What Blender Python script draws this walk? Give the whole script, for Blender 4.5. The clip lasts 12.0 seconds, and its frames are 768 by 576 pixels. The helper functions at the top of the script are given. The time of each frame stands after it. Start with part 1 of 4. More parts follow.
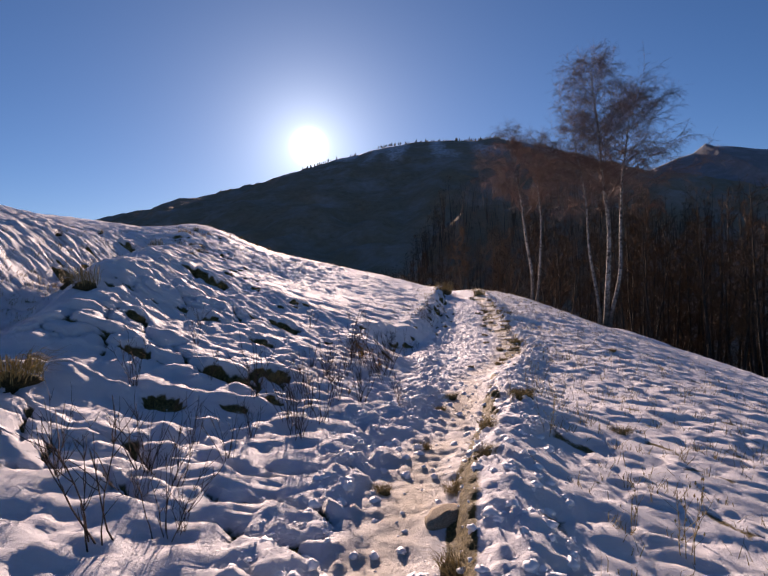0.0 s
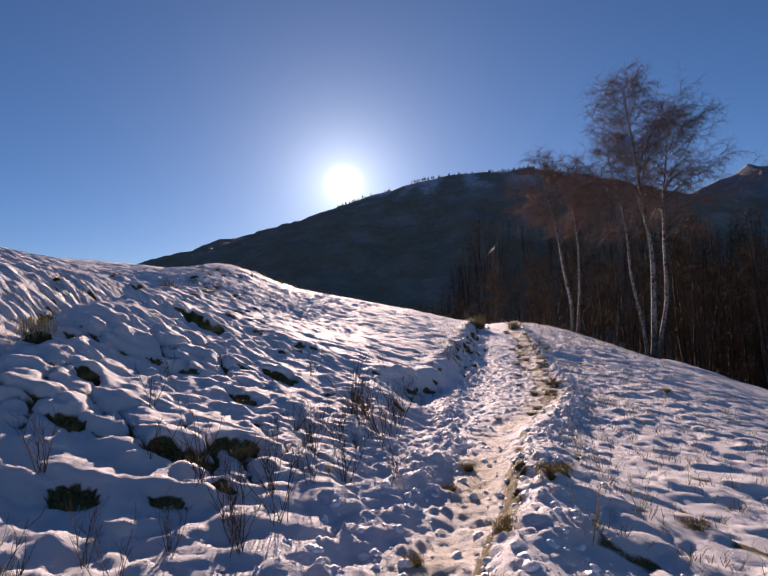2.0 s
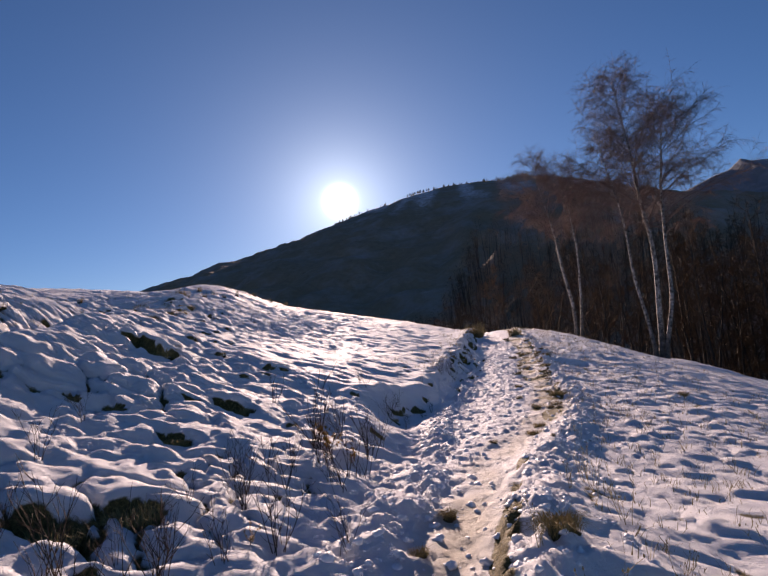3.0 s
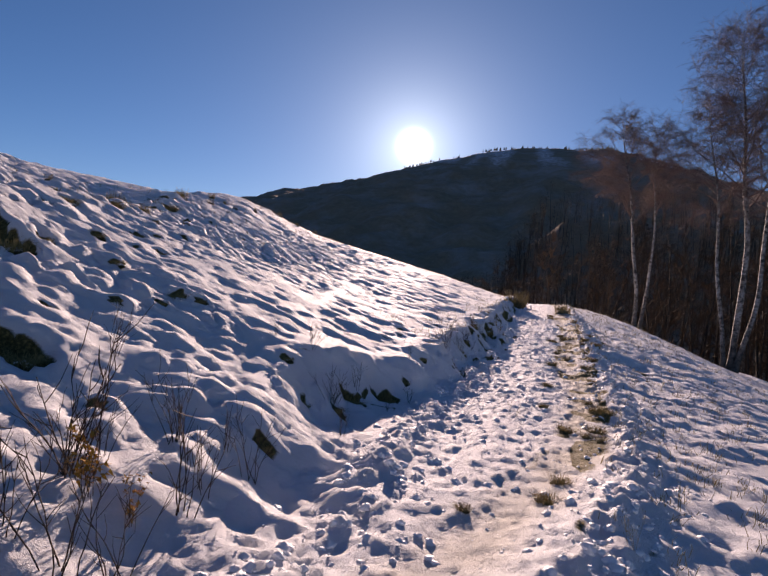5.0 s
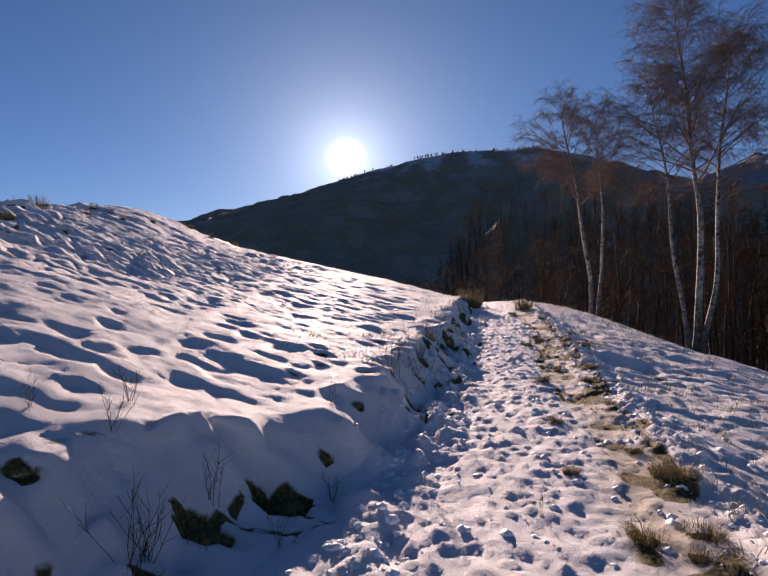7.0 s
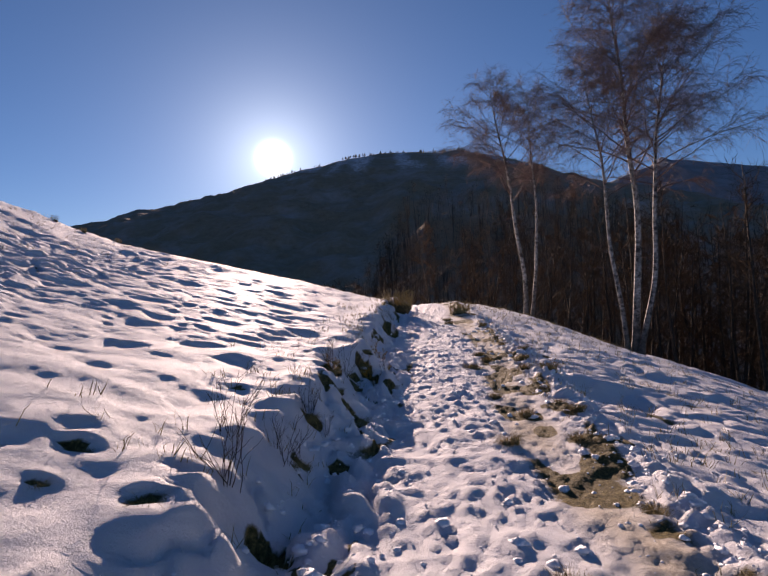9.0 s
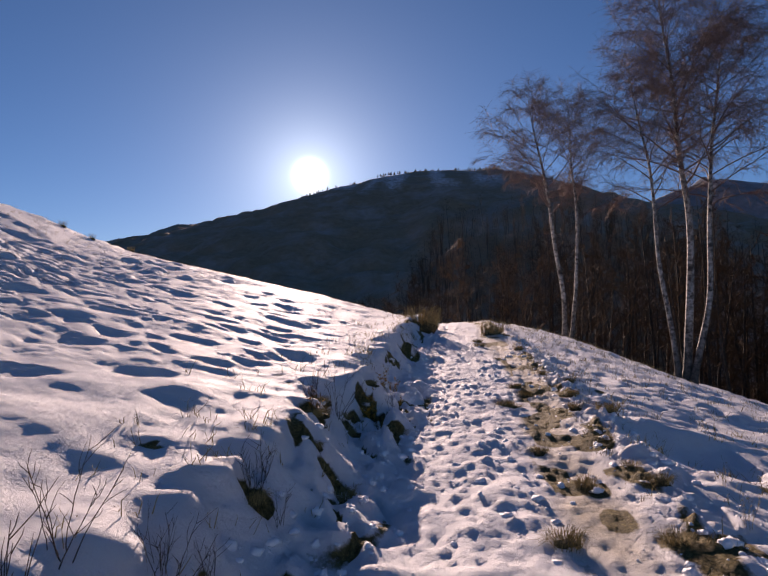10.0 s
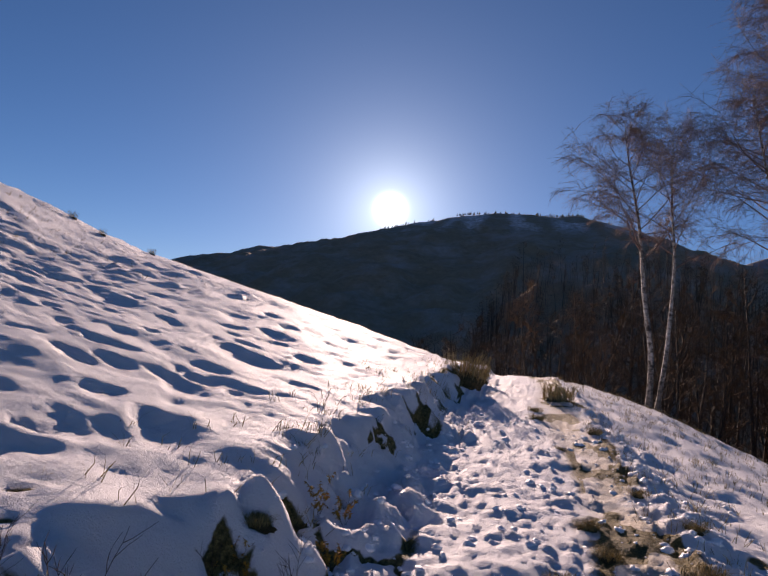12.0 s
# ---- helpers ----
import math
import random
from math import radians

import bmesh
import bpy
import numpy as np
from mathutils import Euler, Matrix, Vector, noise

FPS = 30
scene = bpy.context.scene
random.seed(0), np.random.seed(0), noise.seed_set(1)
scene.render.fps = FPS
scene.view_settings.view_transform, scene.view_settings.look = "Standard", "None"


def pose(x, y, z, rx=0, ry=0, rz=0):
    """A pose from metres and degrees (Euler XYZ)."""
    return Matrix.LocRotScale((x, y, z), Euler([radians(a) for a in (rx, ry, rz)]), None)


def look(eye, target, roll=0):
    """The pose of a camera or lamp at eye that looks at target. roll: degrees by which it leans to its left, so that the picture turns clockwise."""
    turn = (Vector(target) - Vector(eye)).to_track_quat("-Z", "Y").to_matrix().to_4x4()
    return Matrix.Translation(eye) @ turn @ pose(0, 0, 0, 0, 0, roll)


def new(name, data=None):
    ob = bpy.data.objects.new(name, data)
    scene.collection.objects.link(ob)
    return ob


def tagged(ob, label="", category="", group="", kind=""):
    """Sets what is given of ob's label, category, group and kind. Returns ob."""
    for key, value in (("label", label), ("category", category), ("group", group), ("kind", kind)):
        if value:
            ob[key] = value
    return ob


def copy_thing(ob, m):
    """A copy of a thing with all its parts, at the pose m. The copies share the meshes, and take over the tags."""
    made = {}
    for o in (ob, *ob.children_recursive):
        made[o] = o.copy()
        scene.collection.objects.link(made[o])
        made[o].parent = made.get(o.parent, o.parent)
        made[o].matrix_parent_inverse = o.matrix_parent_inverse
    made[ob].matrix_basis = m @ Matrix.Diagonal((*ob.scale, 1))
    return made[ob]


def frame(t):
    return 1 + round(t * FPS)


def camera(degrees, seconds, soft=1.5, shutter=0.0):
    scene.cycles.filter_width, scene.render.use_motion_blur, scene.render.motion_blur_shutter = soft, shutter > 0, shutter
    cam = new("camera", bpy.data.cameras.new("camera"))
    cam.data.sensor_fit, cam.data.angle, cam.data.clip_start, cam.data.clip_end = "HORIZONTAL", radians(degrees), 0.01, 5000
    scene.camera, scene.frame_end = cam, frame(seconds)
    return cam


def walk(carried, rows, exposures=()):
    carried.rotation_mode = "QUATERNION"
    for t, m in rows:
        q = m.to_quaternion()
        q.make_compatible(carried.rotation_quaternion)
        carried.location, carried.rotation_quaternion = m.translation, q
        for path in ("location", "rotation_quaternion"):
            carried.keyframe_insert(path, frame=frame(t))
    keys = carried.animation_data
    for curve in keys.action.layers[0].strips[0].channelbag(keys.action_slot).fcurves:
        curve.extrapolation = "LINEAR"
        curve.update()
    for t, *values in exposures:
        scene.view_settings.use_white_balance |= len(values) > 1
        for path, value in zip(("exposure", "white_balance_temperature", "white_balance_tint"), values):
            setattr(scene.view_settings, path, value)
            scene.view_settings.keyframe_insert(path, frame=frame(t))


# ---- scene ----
cam = camera(68.0, 12.0, soft=1.5)
PATH = [
    (0, (1.851, -3.565, 1.408), (1.571, -1.585, 1.384), -1.3),
    (0.5, (1.962, -3.355, 1.441), (1.632, -1.383, 1.459), -3.8),
    (1, (1.974, -2.998, 1.483), (1.610, -1.033, 1.420), 2.6),
    (1.5, (2.012, -2.634, 1.490), (1.695, -0.659, 1.544), -1.0),
    (2, (2.107, -2.185, 1.484), (1.703, -0.229, 1.583), -2.9),
    (2.5, (2.200, -1.470, 1.457), (1.691, 0.458, 1.616), -1.4),
    (3, (2.284, -0.857, 1.404), (1.880, 1.096, 1.554), -6.1),
    (3.2, (2.295, -0.605, 1.456), (1.813, 1.335, 1.505), -4.4),
    (4.8, (2.445, 2.412, 1.353), (1.828, 4.313, 1.268), 2.4),
    (5, (2.444, 2.786, 1.340), (1.855, 4.697, 1.312), 4.4),
    (5.5, (2.400, 3.586, 1.303), (1.809, 5.494, 1.203), -2.5),
    (6, (2.234, 4.298, 1.322), (1.525, 6.164, 1.435), -1.5),
    (6.5, (2.009, 5.251, 1.246), (1.413, 7.160, 1.277), -1.1),
    (7, (1.861, 6.141, 1.204), (1.457, 8.100, 1.221), -0.9),
    (7.4, (1.741, 6.796, 1.205), (1.519, 8.783, 1.187), -3.5),
    (7.5, (1.763, 6.997, 1.195), (1.581, 8.988, 1.154), -2.1),
    (7.7, (1.821, 7.335, 1.219), (1.680, 9.329, 1.175), -1.2),
    (9.3, (1.758, 9.918, 1.298), (1.594, 11.910, 1.340), -1.9),
    (9.5, (1.811, 10.226, 1.328), (1.638, 12.218, 1.389), -1.8),
    (10, (1.864, 11.140, 1.237), (1.590, 13.119, 1.314), -0.7),
    (10.5, (1.987, 12.056, 1.253), (1.642, 14.025, 1.330), 2.1),
    (11, (2.066, 12.904, 1.285), (1.711, 14.872, 1.350), 6.0),
    (11.5, (2.103, 13.765, 1.302), (1.612, 15.691, 1.525), 1.5),
    (12, (2.077, 14.588, 1.355), (1.558, 16.510, 1.546), 5.5),
]
walk(cam, [(t, look(eye, target, roll)) for t, eye, target, roll in PATH], [(0.0, 1.3, 8500, 35), (4.0, 1.22, 8500, 35), (12.0, 1.22, 8500, 35)])

# ---- sun and sky ----
SUN_WAY = Vector((-1088.7, 4000.0, 982.0)).normalized()
SUN_EL = math.asin(SUN_WAY.z)
SUN_ROT = math.atan2(SUN_WAY.x, SUN_WAY.y)

world = bpy.data.worlds.new("sky")
scene.world = world
world.use_nodes = True
wt = world.node_tree
wt.nodes.clear()
wout = wt.nodes.new("ShaderNodeOutputWorld")
sky = wt.nodes.new("ShaderNodeTexSky")
sky.sky_type = 'NISHITA'
sky.sun_disc = False
sky.sun_elevation = SUN_EL
sky.sun_rotation = SUN_ROT
sky.altitude = 1800
sky.air_density = 0.9
sky.dust_density = 0.2
sky.ozone_density = 5.0
bg = wt.nodes.new("ShaderNodeBackground")
bg.inputs["Strength"].default_value = 0.043
deep = wt.nodes.new("ShaderNodeHueSaturation")
deep.inputs["Saturation"].default_value = 1.13
wt.links.new(sky.outputs[0], deep.inputs["Color"])
wt.links.new(deep.outputs[0], bg.inputs["Color"])
# the sun's own bright disc with its aureole
coord = wt.nodes.new("ShaderNodeTexCoord")
dot = wt.nodes.new("ShaderNodeVectorMath")
dot.operation = 'DOT_PRODUCT'
dot.inputs[1].default_value = SUN_WAY
wt.links.new(coord.outputs["Generated"], dot.inputs[0])
ang = wt.nodes.new("ShaderNodeMath")
ang.operation = 'ARCCOSINE'
wt.links.new(dot.outputs["Value"], ang.inputs[0])


def wmath(op, a, b):
    n = wt.nodes.new("ShaderNodeMath")
    n.operation = op
    for k, v in enumerate((a, b)):
        if hasattr(v, "is_output"):
            wt.links.new(v, n.inputs[k])
        else:
            n.inputs[k].default_value = v
    return n.outputs[0]


core = wmath('EXPONENT', wmath('MULTIPLY', wmath('POWER', wmath('DIVIDE', ang.outputs[0], 0.0205), 3.0), -1.0), 0.0)
ring = wmath('EXPONENT', wmath('MULTIPLY', wmath('DIVIDE', ang.outputs[0], 0.055), -1.0), 0.0)
wide = wmath('EXPONENT', wmath('MULTIPLY', wmath('DIVIDE', ang.outputs[0], 0.20), -1.0), 0.0)
glow = wmath('ADD', wmath('ADD', wmath('MULTIPLY', core, 4.0), wmath('MULTIPLY', ring, 0.48)), wmath('MULTIPLY', wide, 0.095))
bg2 = wt.nodes.new("ShaderNodeBackground")
bg2.inputs["Color"].default_value = (0.60, 0.87, 1.0, 1)
wt.links.new(glow, bg2.inputs["Strength"])
add = wt.nodes.new("ShaderNodeAddShader")
wt.links.new(bg.outputs[0], add.inputs[0])
wt.links.new(bg2.outputs[0], add.inputs[1])
wt.links.new(add.outputs[0], wout.inputs["Surface"])

sun_lamp = new("sun", bpy.data.lights.new("sun", 'SUN'))
sun_lamp.data.energy = 3.4
sun_lamp.data.angle = radians(0.5)
sun_lamp.data.color = (1.0, 0.965, 0.925)
sun_lamp.matrix_world = look((0, 0, 50), Vector((0, 0, 50)) - SUN_WAY)

# ---- materials ----


def material(name, rough=0.8, metal=0.0):
    m = bpy.data.materials.new(name)
    m.use_nodes = True
    nt = m.node_tree
    b = nt.nodes["Principled BSDF"]
    b.inputs["Roughness"].default_value = rough
    b.inputs["Metallic"].default_value = metal
    b.inputs["Specular IOR Level"].default_value = 0.25
    return m, nt, b


def noise_node(nt, scale, detail=4.0, rough=0.55, source=None):
    n = nt.nodes.new("ShaderNodeTexNoise")
    n.inputs["Scale"].default_value = scale
    n.inputs["Detail"].default_value = detail
    n.inputs["Roughness"].default_value = rough
    if source is None:
        source = nt.nodes.new("ShaderNodeTexCoord").outputs["Object"]
    nt.links.new(source, n.inputs["Vector"])
    return n.outputs["Fac"]


def ramp(nt, fac, stops):
    r = nt.nodes.new("ShaderNodeValToRGB")
    e = r.color_ramp.elements
    while len(e) < len(stops):
        e.new(0.5)
    for el, (p, c) in zip(e, stops):
        el.position = p
        el.color = (*c, 1) if len(c) == 3 else c
    nt.links.new(fac, r.inputs["Fac"])
    return r.outputs["Color"]


def mix(nt, fac, a, b):
    n = nt.nodes.new("ShaderNodeMix")
    n.data_type = 'RGBA'
    for k, v in ((0, fac), (6, a), (7, b)):
        if hasattr(v, "is_output"):
            nt.links.new(v, n.inputs[k])
        else:
            n.inputs[k].default_value = v if k == 0 else (*v, 1)
    return n.outputs[2]


def bump(nt, b, height, strength, distance):
    n = nt.nodes.new("ShaderNodeBump")
    n.inputs["Strength"].default_value = strength
    n.inputs["Distance"].default_value = distance
    nt.links.new(height, n.inputs["Height"])
    nt.links.new(n.outputs[0], b.inputs["Normal"])


def simple(name, dark, light, scale, rough=0.85, bumped=0.0, distance=0.01):
    m, nt, b = material(name, rough)
    f = noise_node(nt, scale, 5.0)
    nt.links.new(ramp(nt, f, [(0.3, dark), (0.7, light)]), b.inputs["Base Color"])
    if bumped:
        bump(nt, b, noise_node(nt, scale * 3, 5.0), bumped, distance)
    return m


def ground_material():
    m, nt, b = material("snow_and_turf", 0.7)
    b.inputs["Specular IOR Level"].default_value = 0.07
    b.inputs["Subsurface Radius"].default_value = (1.0, 1.0, 1.0)
    b.inputs["Subsurface Scale"].default_value = 0.014
    at = nt.nodes.new("ShaderNodeAttribute")
    at.attribute_name = "bare_and_shade"
    at2 = nt.nodes.new("ShaderNodeAttribute")
    at2.attribute_name = "dirt"
    at3 = nt.nodes.new("ShaderNodeAttribute")
    at3.attribute_name = "wood"
    coarse = noise_node(nt, 2.2, 4.0)
    mid = noise_node(nt, 13.0, 4.0, 0.6)
    fine = noise_node(nt, 38.0, 5.0, 0.65)
    grit = noise_node(nt, 140.0, 3.0, 0.7)
    snow = ramp(nt, coarse, [(0.3, (0.82, 0.82, 0.85)), (0.7, (0.92, 0.91, 0.92))])
    turf = ramp(nt, fine, [(0.28, (0.035, 0.03, 0.012)), (0.5, (0.13, 0.10, 0.04)), (0.72, (0.32, 0.24, 0.10))])
    mud = ramp(nt, fine, [(0.3, (0.42, 0.345, 0.25)), (0.7, (0.76, 0.69, 0.59))])
    floor = ramp(nt, fine, [(0.3, (0.03, 0.022, 0.015)), (0.7, (0.10, 0.07, 0.045))])

    def edge(attr, lo, hi, amount):
        add = nt.nodes.new("ShaderNodeMath")
        add.operation = 'MULTIPLY_ADD'
        nt.links.new(fine, add.inputs[0])
        add.inputs[1].default_value = amount
        nt.links.new(attr.outputs["Fac"], add.inputs[2])
        mr = nt.nodes.new("ShaderNodeMapRange")
        mr.inputs["From Min"].default_value = lo
        mr.inputs["From Max"].default_value = hi
        nt.links.new(add.outputs[0], mr.inputs["Value"])
        return mr.outputs[0]

    c = mix(nt, edge(at2, 0.45, 1.15, 0.5), snow, mud)
    c = mix(nt, edge(at, 0.62, 0.82, 0.4), c, turf)
    c = mix(nt, edge(at3, 0.55, 0.9, 0.4), c, floor)
    deep_snow = nt.nodes.new("ShaderNodeMapRange")
    deep_snow.inputs["From Max"].default_value = 0.5
    deep_snow.inputs["To Min"].default_value = 0.3
    deep_snow.inputs["To Max"].default_value = 0.0
    nt.links.new(edge(at, 0.5, 0.8, 0.4), deep_snow.inputs["Value"])
    nt.links.new(deep_snow.outputs[0], b.inputs["Subsurface Weight"])
    nt.links.new(c, b.inputs["Base Color"])
    h = nt.nodes.new("ShaderNodeMath")
    h.operation = 'ADD'
    nt.links.new(fine, h.inputs[0])
    nt.links.new(grit, h.inputs[1])
    h2 = nt.nodes.new("ShaderNodeMath")
    h2.operation = 'MULTIPLY_ADD'
    nt.links.new(mid, h2.inputs[0])
    h2.inputs[1].default_value = 1.8
    nt.links.new(h.outputs[0], h2.inputs[2])
    bump(nt, b, h2.outputs[0], 0.85, 0.026)
    return m


def birch_material():
    m, nt, b = material("birch_bark", 0.7)
    co = nt.nodes.new("ShaderNodeTexCoord").outputs["Object"]
    mp = nt.nodes.new("ShaderNodeMapping")
    mp.inputs["Scale"].default_value = (3.2, 3.2, 3.6)
    nt.links.new(co, mp.inputs["Vector"])
    f = noise_node(nt, 1.6, 5.0, 0.7, mp.outputs[0])
    col = ramp(nt, f, [(0.41, (0.025, 0.02, 0.018)), (0.48, (0.17, 0.155, 0.14)), (0.62, (0.42, 0.395, 0.37))])
    sep = nt.nodes.new("ShaderNodeSeparateXYZ")
    nt.links.new(co, sep.inputs[0])
    low = nt.nodes.new("ShaderNodeMapRange")
    low.inputs["From Min"].default_value = 0.4
    low.inputs["From Max"].default_value = 3.0
    low.inputs["To Min"].default_value = 0.85
    low.inputs["To Max"].default_value = 0.0
    nt.links.new(sep.outputs["Z"], low.inputs["Value"])
    nt.links.new(mix(nt, low.outputs[0], col, (0.05, 0.042, 0.035)), b.inputs["Base Color"])
    bump(nt, b, f, 0.5, 0.02)
    return m


def mountain_material(name, tone):
    m, nt, b = material(name, 0.95)
    co = nt.nodes.new("ShaderNodeTexCoord").outputs["Object"]
    big = noise_node(nt, 0.006, 6.0, 0.6, co)
    small = noise_node(nt, 0.11, 6.0, 0.75, co)
    wood = ramp(nt, small, [(0.3, tone[0]), (0.5, tone[1]), (0.72, tone[2])])
    at = nt.nodes.new("ShaderNodeAttribute")
    at.attribute_name = "snow"
    add = nt.nodes.new("ShaderNodeMath")
    add.operation = 'MULTIPLY'
    nt.links.new(at.outputs["Fac"], add.inputs[0])
    nt.links.new(ramp(nt, small, [(0.42, (0.2, 0.2, 0.2)), (0.62, (1, 1, 1))]), add.inputs[1])
    thin = ramp(nt, noise_node(nt, 0.018, 6.0, 0.7, co), [(0.45, (0, 0, 0)), (0.75, (0.5, 0.5, 0.5))])
    c = mix(nt, thin, mix(nt, big, wood, tone[1]), (0.45, 0.46, 0.48))
    c = mix(nt, add.outputs[0], c, (0.72, 0.76, 0.82))
    nt.links.new(c, b.inputs["Base Color"])
    bump(nt, b, small, 0.7, 5.0)
    return m


GROUND = ground_material()
BIRCH = birch_material()
TWIG = simple("birch_twig", (0.085, 0.052, 0.044), (0.21, 0.135, 0.11), 3.0)
BARK = simple("grey_bark", (0.022, 0.017, 0.014), (0.085, 0.066, 0.052), 6.0, 0.9, 0.5, 0.02)
FARTWIG = simple("bare_crown", (0.06, 0.038, 0.024), (0.155, 0.10, 0.062), 0.5)
LARCH = simple("larch_needles", (0.16, 0.085, 0.03), (0.40, 0.21, 0.07), 0.8)
SHRUB = simple("shrub_stem", (0.030, 0.018, 0.014), (0.10, 0.06, 0.04), 14.0)
STRAW = simple("dry_grass", (0.16, 0.115, 0.05), (0.48, 0.36, 0.17), 9.0)
FARTWIG.node_tree.nodes["Principled BSDF"].inputs["Specular IOR Level"].default_value = 0.03
# brown turf tone, darkened by the shade of the snow hollows
SHADED_TURF = simple("shaded_turf", (0.022, 0.017, 0.009), (0.17, 0.125, 0.06), 34.0, 0.95, 0.9, 0.03)
GRASS = simple("grass_blades", (0.11, 0.085, 0.032), (0.45, 0.33, 0.14), 12.0)
STONE = simple("stone", (0.22, 0.165, 0.105), (0.50, 0.40, 0.28), 14.0, 0.85, 0.6, 0.01)
LEAF = simple("withered_leaf", (0.30, 0.12, 0.02), (0.62, 0.34, 0.05), 20.0)
CLOD = simple("snow_clod", (0.80, 0.81, 0.84), (0.90, 0.90, 0.91), 6.0, 0.6, 0.5, 0.01)
# brown woods, with the sun's veiling glare added as lighter tones
MOUNTAIN = mountain_material("wooded_mountain", ((0.17, 0.112, 0.070), (0.30, 0.208, 0.133), (0.43, 0.33, 0.235)))
# the haze of distance is put into these bluish grey tones
FARMOUNTAIN = mountain_material("far_mountain", ((0.13, 0.13, 0.14), (0.21, 0.21, 0.22), (0.31, 0.31, 0.32)))

# ---- the lie of the land ----


def hash2(ix, iy, k):
    n = (ix.astype(np.int64) * 374761393 + iy.astype(np.int64) * 668265263 + k * 974634721) & 0x7FFFFFFF
    n = ((n ^ (n >> 13)) * 1274126177) & 0x7FFFFFFF
    n = ((n ^ (n >> 16)) * 1911520717) & 0x7FFFFFFF
    return (n ^ (n >> 15)) / 0x7FFFFFFF


def vnoise(x, y, k=0):
    ix, iy = np.floor(x), np.floor(y)
    fx, fy = x - ix, y - iy
    fx, fy = fx * fx * (3 - 2 * fx), fy * fy * (3 - 2 * fy)
    a, b = hash2(ix, iy, k), hash2(ix + 1, iy, k)
    c, d = hash2(ix, iy + 1, k), hash2(ix + 1, iy + 1, k)
    return (a + (b - a) * fx) * (1 - fy) + (c + (d - c) * fx) * fy


def fbm(x, y, k=0, octaves=4):
    out, amp = 0.0, 0.5
    for o in range(octaves):
        out = out + amp * (vnoise(x, y, k + o) - 0.5) * 2
        x, y, amp = x * 2.03 + 7.1, y * 2.03 + 3.7, amp * 0.5
    return out


def cells(x, y, k=0, jitter=0.9):
    """Nearest and second nearest distance to a scattered point, and that point's own random number."""
    ix, iy = np.floor(x), np.floor(y)
    f1, f2, own = np.full(x.shape, 9.0), np.full(x.shape, 9.0), np.zeros(x.shape)
    for dx in (-1, 0, 1):
        for dy in (-1, 0, 1):
            px = ix + dx + 0.5 + jitter * (hash2(ix + dx, iy + dy, k) - 0.5)
            py = iy + dy + 0.5 + jitter * (hash2(ix + dx, iy + dy, k + 1) - 0.5)
            r = np.hypot(px - x, py - y)
            near = r < f1
            f2 = np.where(near, f1, np.minimum(f2, r))
            own = np.where(near, hash2(ix + dx, iy + dy, k + 2), own)
            f1 = np.where(near, r, f1)
    return f1, f2, own


def step(a, b, x):
    t = np.clip((x - a) / (b - a), 0, 1)
    return t * t * (3 - 2 * t)


def softplus(x, w):
    return w * np.logaddexp(0, x / w)


def path_x(y):
    return np.interp(y, (-6, -1, 1, 2.5, 6, 12, 18, 24, 31, 38, 60), (1.25, 1.38, 1.47, 1.70, 1.88, 2.0, 1.95, 1.85, 1.55, 1.5, 1.5))


def path_z(y):
    return np.interp(y, (-8, 0, 4, 10, 14, 18, 34), (0.08, 0.04, -0.05, -0.16, -0.06, 0.06, 0.30))


def bank_x(y):
    """Where the upper edge of the bank beside the path runs."""
    return path_x(y) - np.interp(y, (-4, 2, 5, 7, 8.6, 9.5, 10.5, 13, 16, 24, 34), (1.3, 1.35, 1.55, 1.65, 2.15, 1.9, 1.42, 1.36, 1.42, 1.3, 1.0)) + 0.22 * fbm(y * 0.8, y * 0 + 3.3, 5, 2) * step(4, 8, y) + (0.16 + 0.12 * step(7, 9, y)) * fbm(y * 2.1, y * 0 + 1.7, 6, 2)


